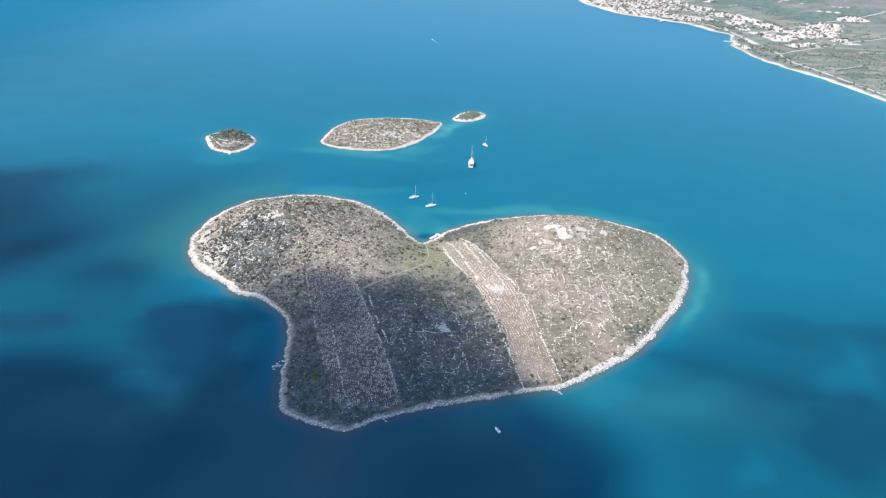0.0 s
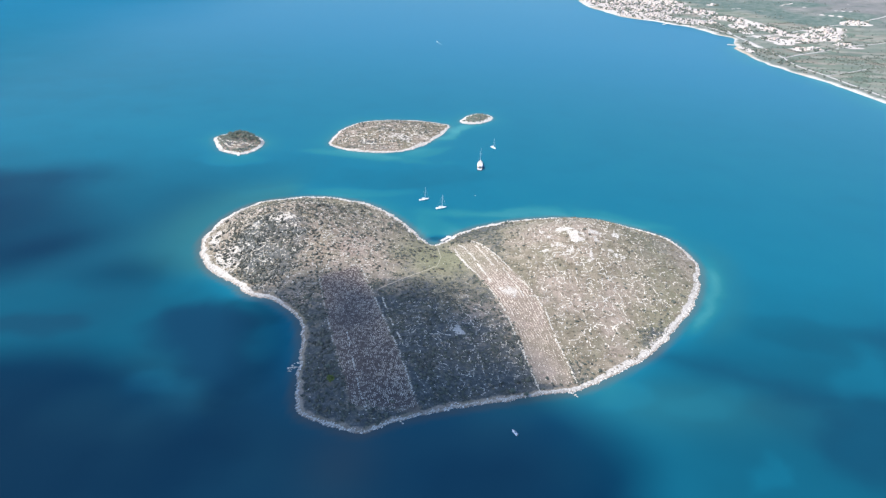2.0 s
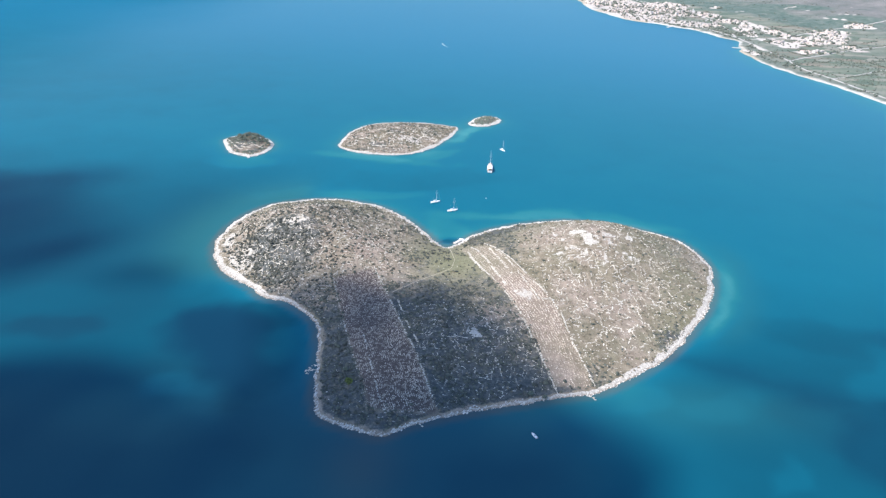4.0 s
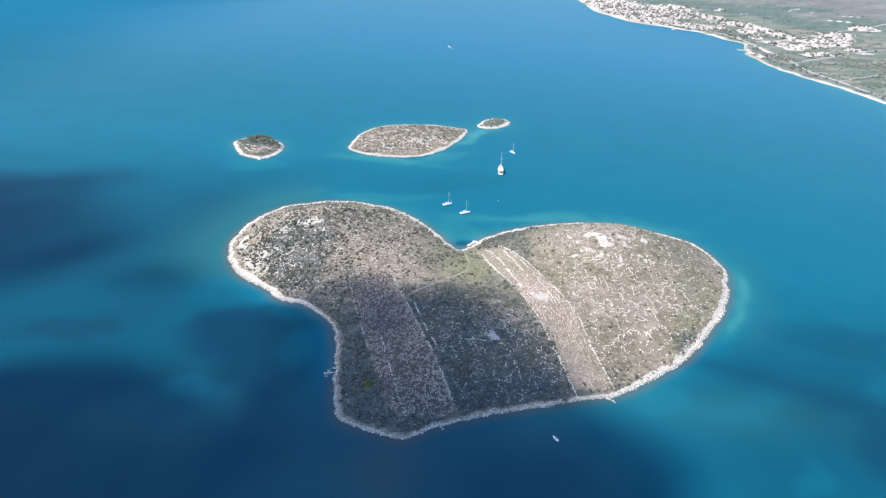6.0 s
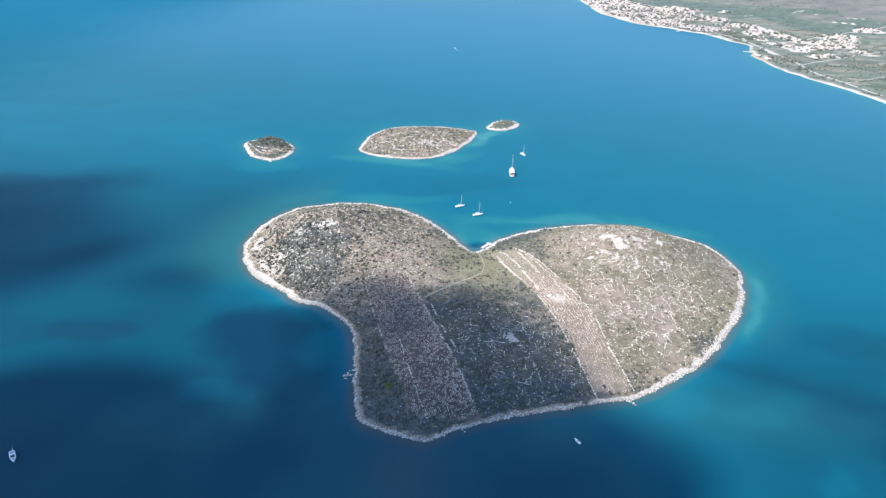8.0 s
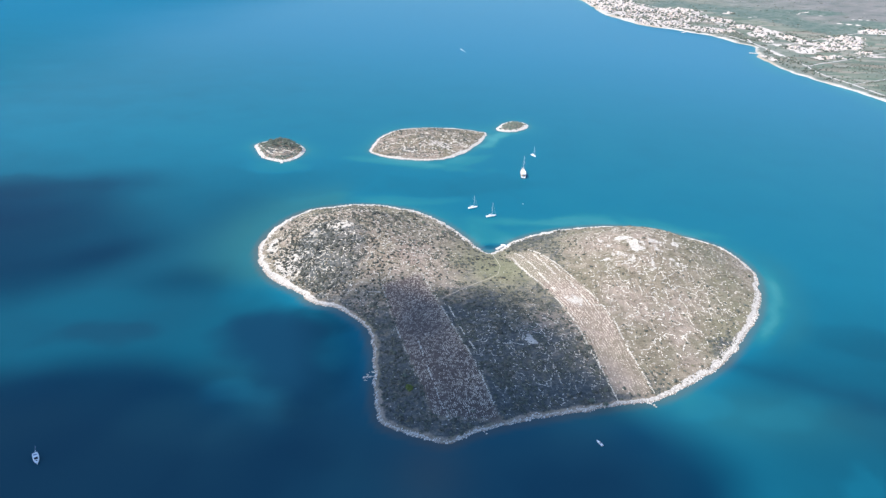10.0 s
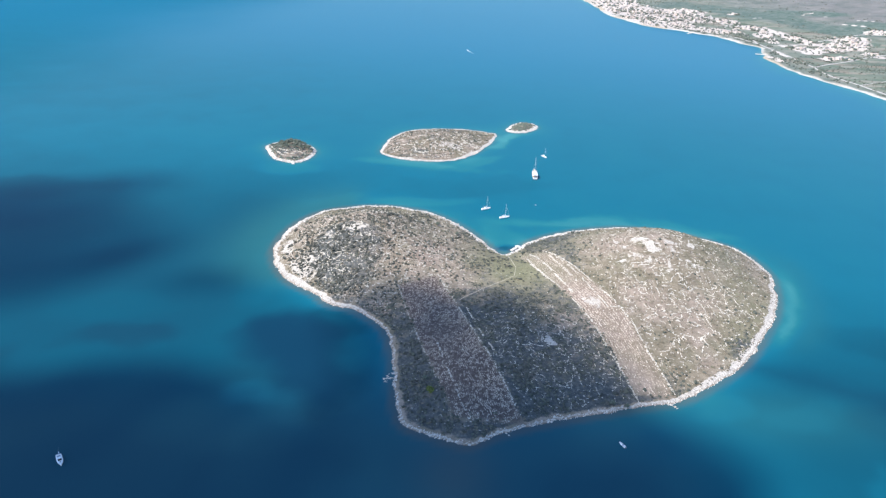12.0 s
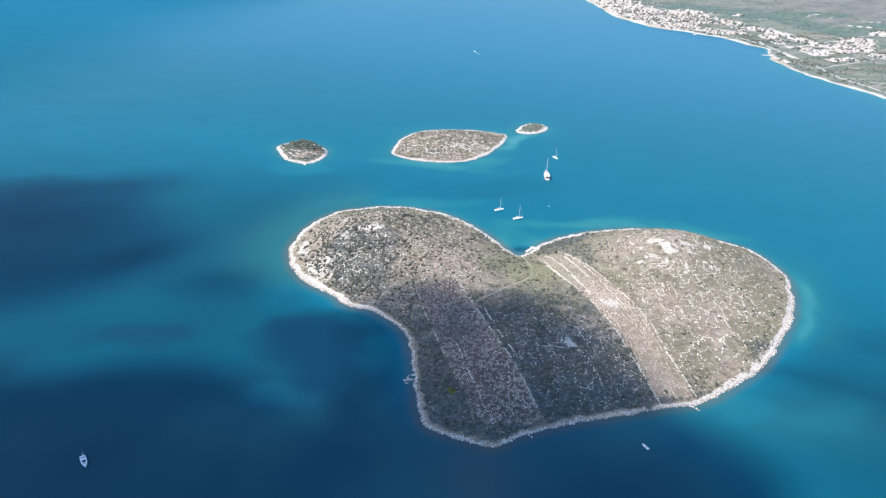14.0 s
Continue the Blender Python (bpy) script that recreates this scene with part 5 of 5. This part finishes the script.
    return bm


def sailing_boat(m, length, mast, label, cover=CANVAS):
    beam, free = length * 0.32, length * 0.09
    ob = empty("sailing_boat", m)
    part("hull", loft(bmesh.new(), hull_rings(length, beam, free)), GELCOAT, ob)
    part("deck", deck_plate(length, beam, free, 0.06, 0.0), GELCOAT, ob)
    w = beam * 0.27
    cab = part("cabin", loft(bmesh.new(), [[(x, -w * k, free), (x, w * k, free), (x + s, w * k * 0.8, free + h), (x + s, -w * k * 0.8, free + h)] for x, k, h, s in ((-length * 0.08, 1, 0.62, 0.05), (length * 0.1, 0.95, 0.6, 0), (length * 0.28, 0.5, 0.2, -0.1))]), GELCOAT, ob)
    part("window", box(bmesh.new(), -length * 0.06, length * 0.1, -w * 0.94, w * 0.94, free + 0.2, free + 0.42), GLASS, cab, "dark cabin windows")
    part("cockpit", box(bmesh.new(), -length * 0.42, -length * 0.1, -w * 0.75, w * 0.75, free + 0.0, free + 0.09), DECK, ob, "teak cockpit sole")
    part("sprayhood", loft(bmesh.new(), [[(x, -w * 0.95, free + 0.1), (x, w * 0.95, free + 0.1), (x, w * 0.7, free + h), (x, -w * 0.7, free + h)] for x, h in ((-length * 0.16, 1.25), (-length * 0.1, 1.2), (-length * 0.04, 0.75))]), cover, ob, "canvas sprayhood")
    mx = length * 0.08
    ma = part("mast", rod(bmesh.new(), (mx, 0, free), (mx, 0, free + mast), 0.14, 0.11), ALLOY, ob)
    part("spreader", rod(bmesh.new(), (mx, -beam * 0.3, free + mast * 0.55), (mx, beam * 0.3, free + mast * 0.55), 0.05, 0.05, 6), ALLOY, ma)
    bo = part("boom", rod(bmesh.new(), (mx, 0, free + 1.7), (-length * 0.3, 0, free + 1.75), 0.1, 0.1), ALLOY, ob)
    part("sail_cover", rod(bmesh.new(), (mx - 0.1, 0, free + 1.95), (-length * 0.29, 0, free + 1.95), 0.24, 0.15), GELCOAT if cover is not CANVAS else CANVAS, bo, "furled mainsail under its cover")
    bm = bmesh.new()
    for a in ((length * 0.48, 0, free * 1.25), (-length * 0.48, 0, free), (mx, beam * 0.47, free), (mx, -beam * 0.47, free)):
        rod(bm, a, (mx, 0, free + mast * 0.98), 0.012, 0.012, 4)
    part("rigging", bm, ALLOY, ob)
    part("furled_genoa", rod(bmesh.new(), (length * 0.45, 0, free * 1.3 + 0.4), (mx + length * 0.05, 0, free + mast * 0.86), 0.035, 0.03, 6), GELCOAT, ob)
    return tagged(ob, label, "sailing boat")


def motor_boat(m, length, label):
    beam, free = length * 0.34, length * 0.11
    ob = empty("motor_boat", m)
    part("hull", loft(bmesh.new(), hull_rings(length, beam, free, transom=0.85)), GELCOAT, ob)
    part("cockpit", box(bmesh.new(), -length * 0.42, length * 0.02, -beam * 0.34, beam * 0.34, free, free + 0.06), GELCOAT, ob)
    part("console", loft(bmesh.new(), [[(x, -w, free), (x, w, free), (x, w * 0.85, free + h), (x, -w * 0.85, free + h)] for x, w, h in ((-length * 0.02, beam * 0.3, 0.8), (length * 0.1, beam * 0.3, 0.75), (length * 0.28, beam * 0.16, 0.15))]), GELCOAT, ob)
    part("windscreen", loft(bmesh.new(), [[(length * 0.03, -beam * 0.28, free + 0.7), (length * 0.03, beam * 0.28, free + 0.7), (-length * 0.02, beam * 0.24, free + 1.25), (-length * 0.02, -beam * 0.24, free + 1.25)], [(length * 0.045, -beam * 0.28, free + 0.7), (length * 0.045, beam * 0.28, free + 0.7), (-length * 0.005, beam * 0.24, free + 1.25), (-length * 0.005, -beam * 0.24, free + 1.25)]]), GLASS, ob, "tinted windscreen")
    for y in (-0.18, 0.18):
        part("seat", box(bmesh.new(), -length * 0.16, -length * 0.08, beam * y - 0.25, beam * y + 0.25, free + 0.06, free + 0.55, 0.05), CANVAS, ob)
    en = part("outboard", box(bmesh.new(), -length * 0.53, -length * 0.47, -0.22, 0.22, 0.3, free + 0.45, 0.06), DARK_HULL, ob, "dark outboard engine")
    part("leg", box(bmesh.new(), -length * 0.52, -length * 0.49, -0.08, 0.08, -0.5, 0.35), DARK_HULL, en)
    return tagged(ob, label, "motor boat")


def motor_cruiser(m, length, label):
    beam, free = length * 0.34, length * 0.1
    ob = empty("motor_cruiser", m)
    part("hull", loft(bmesh.new(), hull_rings(length, beam, free, transom=0.88)), GELCOAT, ob)
    part("deck", deck_plate(length, beam, free, 0.05, 0.0, 0.88), GELCOAT, ob)
    w = beam * 0.36
    cab = part("cabin", loft(bmesh.new(), [[(x, -w * k, free), (x, w * k, free), (x, w * k * 0.85, free + h), (x, -w * k * 0.85, free + h)] for x, k, h in ((-length * 0.1, 1, 1.5), (length * 0.08, 1, 1.45), (length * 0.2, 0.85, 0.6), (length * 0.36, 0.45, 0.15))]), GELCOAT, ob)
    part("windscreen", loft(bmesh.new(), [[(length * 0.075, -w * 0.8, free + 1.5), (length * 0.075, w * 0.8, free + 1.5), (length * 0.185, w * 0.8, free + 0.78), (length * 0.185, -w * 0.8, free + 0.78)], [(length * 0.085, -w * 0.8, free + 1.54), (length * 0.085, w * 0.8, free + 1.54), (length * 0.195, w * 0.8, free + 0.82), (length * 0.195, -w * 0.8, free + 0.82)]]), GLASS, cab, "dark raked windscreen")
    part("hatch", box(bmesh.new(), length * 0.24, length * 0.3, -0.4, 0.4, free + 0.42, free + 0.58), GLASS, cab, "dark deck hatch")
    part("cockpit", box(bmesh.new(), -length * 0.42, -length * 0.12, -w * 0.9, w * 0.9, free + 0.03, free + 0.1), CANVAS, ob, "dark cockpit well")
    part("bench", box(bmesh.new(), -length * 0.46, -length * 0.4, -w * 0.9, w * 0.9, free + 0.05, free + 0.6, 0.05), GELCOAT, ob)
    part("swim_platform", box(bmesh.new(), -length * 0.55, -length * 0.5, -beam * 0.38, beam * 0.38, 0.25, 0.4), DECK, ob)
    arch = bmesh.new()
    rod(arch, (-length * 0.13, -w, free), (-length * 0.17, -w * 0.8, free + 2.1), 0.1, 0.1, 6)
    rod(arch, (-length * 0.13, w, free), (-length * 0.17, w * 0.8, free + 2.1), 0.1, 0.1, 6)
    rod(arch, (-length * 0.17, -w * 0.8, free + 2.1), (-length * 0.17, w * 0.8, free + 2.1), 0.1, 0.1, 6)
    part("radar_arch", arch, GELCOAT, ob)
    return tagged(ob, label, "motor boat")


def gulet(m, length, mast, label):
    beam, free = length * 0.22, length * 0.075
    ob = empty("motor_sailer", m)
    part("hull", loft(bmesh.new(), hull_rings(length, beam, free, transom=0.8)), GELCOAT, ob)
    part("boot_stripe", loft(bmesh.new(), [[(p[0] * 1.003, p[1] * 1.012, p[2] * 0.35 - 0.12) for p in ring] for ring in hull_rings(length, beam, free, 0.9, 0.8)]), DARK_HULL, ob, "dark band at the waterline")
    part("deck", deck_plate(length, beam, free, 0.05, 0.0, 0.8), DECK, ob, "teak deck")
    w = beam * 0.34
    cab = part("saloon", loft(bmesh.new(), [[(x, -w * k, free), (x, w * k, free), (x, w * k * 0.92, free + h), (x, -w * k * 0.92, free + h)] for x, k, h in ((-length * 0.26, 1, 2.3), (length * 0.02, 1, 2.3), (length * 0.12, 0.9, 1.2), (length * 0.22, 0.7, 0.9))]), GELCOAT, ob)
    part("window", box(bmesh.new(), -length * 0.24, 0, -w * 1.01, w * 1.01, free + 1.0, free + 1.7), GLASS, cab, "dark saloon windows")
    part("awning", loft(bmesh.new(), [[(x, -beam * 0.44, z), (x, 0, z + 0.3), (x, beam * 0.44, z), (x, 0, z + 0.22)] for x, z in ((-length * 0.45, free + 2.9), (-length * 0.1, free + 3.0))]), GELCOAT, ob, "white awning over the aft deck")
    for x in (-length * 0.44, -length * 0.11):
        for y in (-beam * 0.4, beam * 0.4):
            part("awning_post", rod(bmesh.new(), (x, y, free), (x, y, free + 2.9), 0.06, 0.06, 6), ALLOY, ob)
    mx = length * 0.16
    ma = part("mast", rod(bmesh.new(), (mx, 0, free), (mx, 0, free + mast), 0.17, 0.11), ALLOY, ob)
    part("spreader", rod(bmesh.new(), (mx, -beam * 0.25, free + mast * 0.6), (mx, beam * 0.25, free + mast * 0.6), 0.07, 0.07, 6), ALLOY, ma)
    part("boom", rod(bmesh.new(), (mx, 0, free + 3.4), (-length * 0.2, 0, free + 3.6), 0.3, 0.18), GELCOAT, ob, "boom with a furled white sail")
    part("bowsprit", rod(bmesh.new(), (length * 0.44, 0, free * 1.25), (length * 0.58, 0, free * 1.45), 0.18, 0.1), ALLOY, ob)
    bm = bmesh.new()
    for a in ((length * 0.57, 0, free * 1.45), (-length * 0.45, 0, free + 2.9), (mx, beam * 0.46, free), (mx, -beam * 0.46, free)):
        rod(bm, a, (mx, 0, free + mast * 0.98), 0.02, 0.02, 4)
    part("rigging", bm, ALLOY, ob)
    te = part("tender", loft(bmesh.new(), [[(p[0] - length * 0.49, p[1] * 1.0, p[2] + free + 0.5) for p in ring] for ring in [[(y * 0 + q[1], q[0], q[2]) for q in r for y in (0,)] for r in hull_rings(3.4, 1.5, 0.5)]]), CANVAS, ob, "grey tender on the stern davits")
    return tagged(ob, label, "motor sailer")


def afloat(x, y, ahead_x, ahead_y):
    """A pose on the sea at x, y, bow towards the given point."""
    return pose(x, y, 0, rz=math.degrees(math.atan2(ahead_y - y, ahead_x - x)))


sailing_boat(afloat(-37, 768, -26, 774), 12.5, 15, "white sailing boat at anchor with bare mast", GELCOAT)
sailing_boat(afloat(-16, 745, -5, 750), 13.0, 16, "white sailing boat at anchor off the cove", GELCOAT)
sailing_boat(afloat(56, 972, 64, 960), 11.0, 14, "small white sailing boat at anchor, sails furled", GELCOAT)
gulet(afloat(34, 893, 36, 925), 34, 22, "large white motor sailer at anchor")
motor_cruiser(afloat(-325, 328, -317, 317), 11.0, "white motor cruiser under way in shaded water")
motor_boat(afloat(43, 367, 37, 377), 6.2, "small white open motor boat adrift off the shore")
motor_boat(afloat(-4, 667, -14, 671), 10.5, "white motor boat moored in the cove")
motor_boat(afloat(25, 787, 27, 788), 2.3, "tiny grey tender on the open water")
motor_boat(afloat(-48, 1766, -60, 1800), 9.0, "white speedboat ahead of its foaming wake")


def wake(x, y, ax, ay, length, width, label, count=420, grain=1.0):
    """A tapered streak of foam behind a boat."""
    d = Vector((x - ax, y - ay, 0)).normalized()
    n = Vector((-d.y, d.x, 0))
    c, s = [], []
    for _ in range(count):
        t = random.random() ** 1.4
        side = random.choice((-1, 1)) * (0.25 + 0.75 * random.random())
        p = Vector((x, y, 0)) + d * (t * length) + n * (side * width * (0.15 + 0.85 * t) * 0.5)
        c.append((p.x, p.y, 0.02))
        s.append(random.uniform(0.35, 1.1) * (1.2 - 0.8 * t) * grain)
    return stuff("wake", label, "foam", np.array(c), np.array(s), FOAM, flat=0.12)


wake(-46, 1760, -60, 1800, 34, 4, "white foam wake trailing a speedboat", 130, 0.6)
wake(-329, 334, -322, 321, 7, 0.5, "thin foam streak behind a motor cruiser", 26, 0.22)


# ---- landing places ----
def jetty(m, length, width, high, label):
    ob = empty("jetty", m)
    part("base", box(bmesh.new(), 0, length, -width / 2, width / 2, -2.5, high - 0.2, 0.1), ROCK, ob, "rough stone base")
    n = max(2, int(length / 2.2))
    for k in range(n):
        part("slab", box(bmesh.new(), k * length / n + 0.03, (k + 1) * length / n - 0.03, -width / 2 - 0.1, width / 2 + 0.1, high - 0.196, high, 0.04), CONCRETE, ob)
    return tagged(ob, label, "jetty")


jetty(afloat(-301, 902, -296, 888), 12, 3.5, 0.9, "short white concrete jetty on the islet")
jetty(afloat(-14, 658, -6, 668), 10, 3, 0.9, "short pale stone jetty in the cove")


def rock_spur(points, count, label):
    """Boulders tipped into the sea along a line."""
    p = np.asarray(points, float)
    k = rng.uniform(0, len(p) - 1.001, count)
    x, y = np.interp(k, np.arange(len(p)), p[:, 0]) + rng.normal(0, 0.5, count), np.interp(k, np.arange(len(p)), p[:, 1]) + rng.normal(0, 0.5, count)
    s = rng.uniform(0.25, 0.65, count)
    stuff("rock_spur", label, "rocks", np.stack([x, y, np.full(count, 0.1)], -1), s, ROCK, stones=True, flat=0.7)


rock_spur([(-118, 430), (-124, 429), (-128, 428)], 40, "short spur of pale boulders on the western shore")
rock_spur([(-119, 437), (-125, 433), (-126, 424)], 26, "pale boulders beside the western spur")
rock_spur([(-42, 379), (-39, 376), (-35, 371)], 22, "small spur of pale boulders on the southern shore")
rock_spur([(84, 415), (90, 413), (93, 409)], 34, "hooked spur of pale boulders off the strip")
jetty(afloat(752, 1905, 715, 1912), 24, 6, 1.2, "pale breakwater by the mainland headland")
jetty(afloat(655, 2226, 630, 2200), 30, 7, 1.2, "pale stone pier in front of the village")


def ruin(m, w, d, high, label):
    """Roofless stone walls with a doorway."""
    ob = empty("ruin", m)
    t = 0.8
    for x0, x1, y0, y1 in ((-w / 2, w / 2, d / 2 - t, d / 2), (-w / 2, -w / 2 + t, -d / 2, d / 2 - t), (w / 2 - t, w / 2, -d / 2, d / 2 - t), (-w / 2 + t, -1.2, -d / 2, -d / 2 + t), (1.2, w / 2 - t, -d / 2, -d / 2 + t)):
        bm = box(bmesh.new(), x0, x1, y0, y1, -1.0, high)
        bmesh.ops.subdivide_edges(bm, edges=bm.edges[:], cuts=3)
        for v in bm.verts:
            v.co += Vector((random.uniform(-0.12, 0.12), random.uniform(-0.12, 0.12), random.uniform(-0.5, 0.1) if v.co.z > high - 0.1 else 0))
        part("wall", bm, ROCK, ob)
    return tagged(ob, label, "ruin")


zi = float(islet_west.height(np.array([-309.0]), np.array([925.0]))[0])
ruin(pose(-309, 930, zi, rz=-14), 16, 9, 1.2, "roofless pale stone enclosure on the islet")


# ---- mainland village ----
def house(wall_mat, roof_mat, w, d, high, kind, label):
    ob = empty("house")
    wa = part("wall", box(bmesh.new(), -w / 2, w / 2, -d / 2, d / 2, -3.0, high), wall_mat, ob)
    bm = bmesh.new()
    o = 0.5
    if kind == "flat":
        box(bm, -w / 2 - 0.15, w / 2 + 0.15, -d / 2 - 0.15, d / 2 + 0.15, high + 0.004, high + 0.5)
        box(bm, -w / 2 + 0.5, w / 2 - 3.5, -d / 2 + 0.5, d / 2 - 2, high + 0.5, high + 2.6)
    else:
        ridge = (w / 2 + o) if kind == "gable" else max(0.4, w / 2 - d / 2)
        h = d * 0.24
        a = [bm.verts.new(p) for p in ((-w / 2 - o, -d / 2 - o, high), (w / 2 + o, -d / 2 - o, high), (w / 2 + o, d / 2 + o, high), (-w / 2 - o, d / 2 + o, high), (-ridge, 0, high + h), (ridge, 0, high + h))]
        for f in ((0, 1, 5, 4), (2, 3, 4, 5), (1, 2, 5), (3, 0, 4), (3, 2, 1, 0)):
            bm.faces.new([a[i] for i in f])
    ro = part("roof", bm, roof_mat, ob)
    part("chimney", box(bmesh.new(), w * 0.2, w * 0.2 + 0.7, d * 0.12, d * 0.12 + 0.7, high, high + d * 0.24 + 0.9), wall_mat, ro)
    n = max(2, int(w / 3.5))
    for floor in range(int(high // 2.8)):
        for k in range(n):
            x = -w / 2 + (k + 0.5) * w / n
            part("window", box(bmesh.new(), x - 0.6, x + 0.6, -d / 2 - 0.03, -d / 2 + 0.1, floor * 2.8 + 0.9, floor * 2.8 + 2.2), GLASS, wa, "dark window")
    return tagged(ob, label, "house", group="village houses")


KINDS = [house(WALL_WHITE, ROOF_RED, 9.5, 7.5, 5.7, "hip", "white two-storey house with terracotta hip roof"), house(WALL_CREAM, ROOF_RED, 9.5, 8, 5.8, "gable", "cream house with a terracotta gable roof"), house(WALL_WHITE, ROOF_PALE, 10, 8, 5.6, "hip", "white house with pale clay-tile roof"), house(WALL_CREAM, ROOF_PALE, 8.5, 7, 3.4, "gable", "low cream cottage with pale tiles"), house(WALL_WHITE, ROOF_FLAT, 11, 8, 5.7, "flat", "white flat-roofed apartment house"), house(WALL_GREY, ROOF_PALE, 11, 9, 5.8, "hip", "unrendered grey house with clay roof")]


def village():
    r = np.random.default_rng(21)
    used, homes = [], []
    for cx, cy, sx, sy in CLUSTERS:
        n = int(6 + sx * sy / 78)
        for _ in range(n * 6):
            x, y = r.normal(cx, sx * 0.62), r.normal(cy, sy * 0.62)
            u = x - float(coast_x(y))
            if u < 18 or vnoise(x, y, 34, 99) < 0.42 or any((x - a) ** 2 + (y - b) ** 2 < 10.5**2 for a, b in used):
                continue
            used.append((x, y))
            n -= 1
            if n <= 0:
                break
    used.sort(key=lambda q: math.hypot(*q))
    for i, (x, y) in enumerate(used[:290]):
        k = KINDS[r.choice(6, p=(0.24, 0.16, 0.26, 0.1, 0.16, 0.08))]
        z = float(mainland_height(np.array([x]), np.array([y]))[0])
        m = pose(x, y, z, rz=r.choice((0, 90)) + 35 + r.normal(0, 14)) @ Matrix.Diagonal((r.uniform(0.55, 1.3), r.uniform(0.55, 1.1), r.uniform(0.55, 1.0), 1))
        if i < len(KINDS):
            KINDS[i].matrix_world = m
        else:
            copy_thing(k, m)
    far_houses(used[290:], r)
    return used


def far_houses(spots, r):
    """The houses at the back of the village, joined."""
    v, f, mi = [], [], []
    for x, y in spots:
        z = float(mainland_height(np.array([x]), np.array([y]))[0])
        w, d, h = r.uniform(4, 6), r.uniform(3.5, 4.6), r.choice((3.4, 5.8))
        m = pose(x, y, z, rz=r.uniform(0, 180))
        n = len(v)
        v += [tuple(m @ Vector(p)) for p in ((-w, -d, -3), (w, -d, -3), (w, d, -3), (-w, d, -3), (-w, -d, h), (w, -d, h), (w, d, h), (-w, d, h), (-w * 0.4, 0, h + 2), (w * 0.4, 0, h + 2))]
        f += [[n + i for i in q] for q in ((0, 1, 5, 4), (1, 2, 6, 5), (2, 3, 7, 6), (3, 0, 4, 7), (4, 5, 9, 8), (6, 7, 8, 9), (5, 6, 9), (7, 4, 8))]
        mi += [0, 0, 0, 0, 1, 1, 1, 1]
    if not v:
        return
    me = bpy.data.meshes.new("far_houses")
    me.from_pydata(v, [], f)
    me.materials.append(WALL_WHITE)
    me.materials.append(ROOF_PALE)
    me.polygons.foreach_set("material_index", mi)
    tagged(new("far_houses", me), "pale houses at the back of the village", "houses", kind="stuff")


HOMES = village()


def far_greenery():
    r = np.random.default_rng(33)
    c, s = [], []
    for a, b in HOMES:
        for _ in range(3):
            c.append((a + r.normal(0, 17), b + r.normal(0, 17)))
            s.append(r.uniform(1.8, 4.8))
    n = 9000
    y = r.uniform(1250, 3100, n)
    u = r.uniform(14, 900, n)
    x = coast_x(y) + u
    keep = r.random(n) < (0.15 + 0.8 * step(fnoise(x, y, 70, 72), 0.45, 0.65)) * (1 - 0.75 * step(u, 250, 450))
    c += list(zip(x[keep], y[keep]))
    s += list(r.uniform(0.9, 2.4, int(keep.sum())))
    # hedgerows along the plots
    for _ in range(70):
        y0 = r.uniform(1300, 2500)
        x0 = float(coast_x(y0)) + r.uniform(25, 420)
        q = radians(24 + r.choice((0, 90)) + r.normal(0, 6))
        for k in range(int(r.uniform(5, 14))):
            c.append((x0 + k * 5 * math.cos(q) + r.normal(0, 1), y0 + k * 5 * math.sin(q) + r.normal(0, 1)))
            s.append(r.uniform(1.2, 2.4))
    # trees along the shore road
    for _ in range(90):
        y0 = r.uniform(1300, 2300)
        c.append((float(coast_x(y0)) + r.uniform(16, 40), y0))
        s.append(r.uniform(1.6, 3.4))
    # dark trees behind the shore, where the houses stop
    for _ in range(70):
        k = r.random()
        c.append((772 + 40 * k + r.normal(0, 9), 2190 - 80 * k + r.normal(0, 20)))
        s.append(r.uniform(2.2, 4.6))
    for (px, py), n in (((804, 1800), 26), ((800, 1699), 20), ((766, 1846), 10), ((789, 2212), 24), ((840, 2120), 14)):
        for _ in range(n):
            c.append((px + r.normal(0, 13), py + r.normal(0, 16)))
            s.append(r.uniform(1.8, 3.8))
    # groves in straight rows
    for gx, gy, turn in ((985, 1640, 24), (905, 1560, 24), (1060, 1760, 20), (960, 1740, 30)):
        q = radians(turn)
        for i in range(-6, 7):
            for j in range(-4, 5):
                if r.random() < 0.45:
                    continue
                c.append((gx + i * 9 * math.cos(q) - j * 9 * math.sin(q) + r.normal(0, 1.3), gy + i * 9 * math.sin(q) + j * 9 * math.cos(q) + r.normal(0, 1.3)))
                s.append(r.uniform(1.0, 1.6))
    c, s = np.array(c), np.array(s)
    k = c[:, 0] - coast_x(c[:, 1]) > 12
    for a, b in HOMES:
        k &= (c[:, 0] - a) ** 2 + (c[:, 1] - b) ** 2 > 7**2
    c, s = c[k], s[k]
    cc, ss = [], []
    for _ in range(3):
        o = r.normal(0, 0.55, (len(c), 2)) * s[:, None]
        z = mainland_height(c[:, 0] + o[:, 0], c[:, 1] + o[:, 1])
        cc.append(np.stack([c[:, 0] + o[:, 0], c[:, 1] + o[:, 1], z + s * r.uniform(0.4, 0.9, len(s))], -1))
        ss.append(s * r.uniform(0.55, 0.85, len(s)))
    stuff("far_trees", "distant olive and pine trees round the village", "trees", np.concatenate(cc), np.concatenate(ss), OLIVE, flat=0.85, jitter=0.3)


far_greenery()
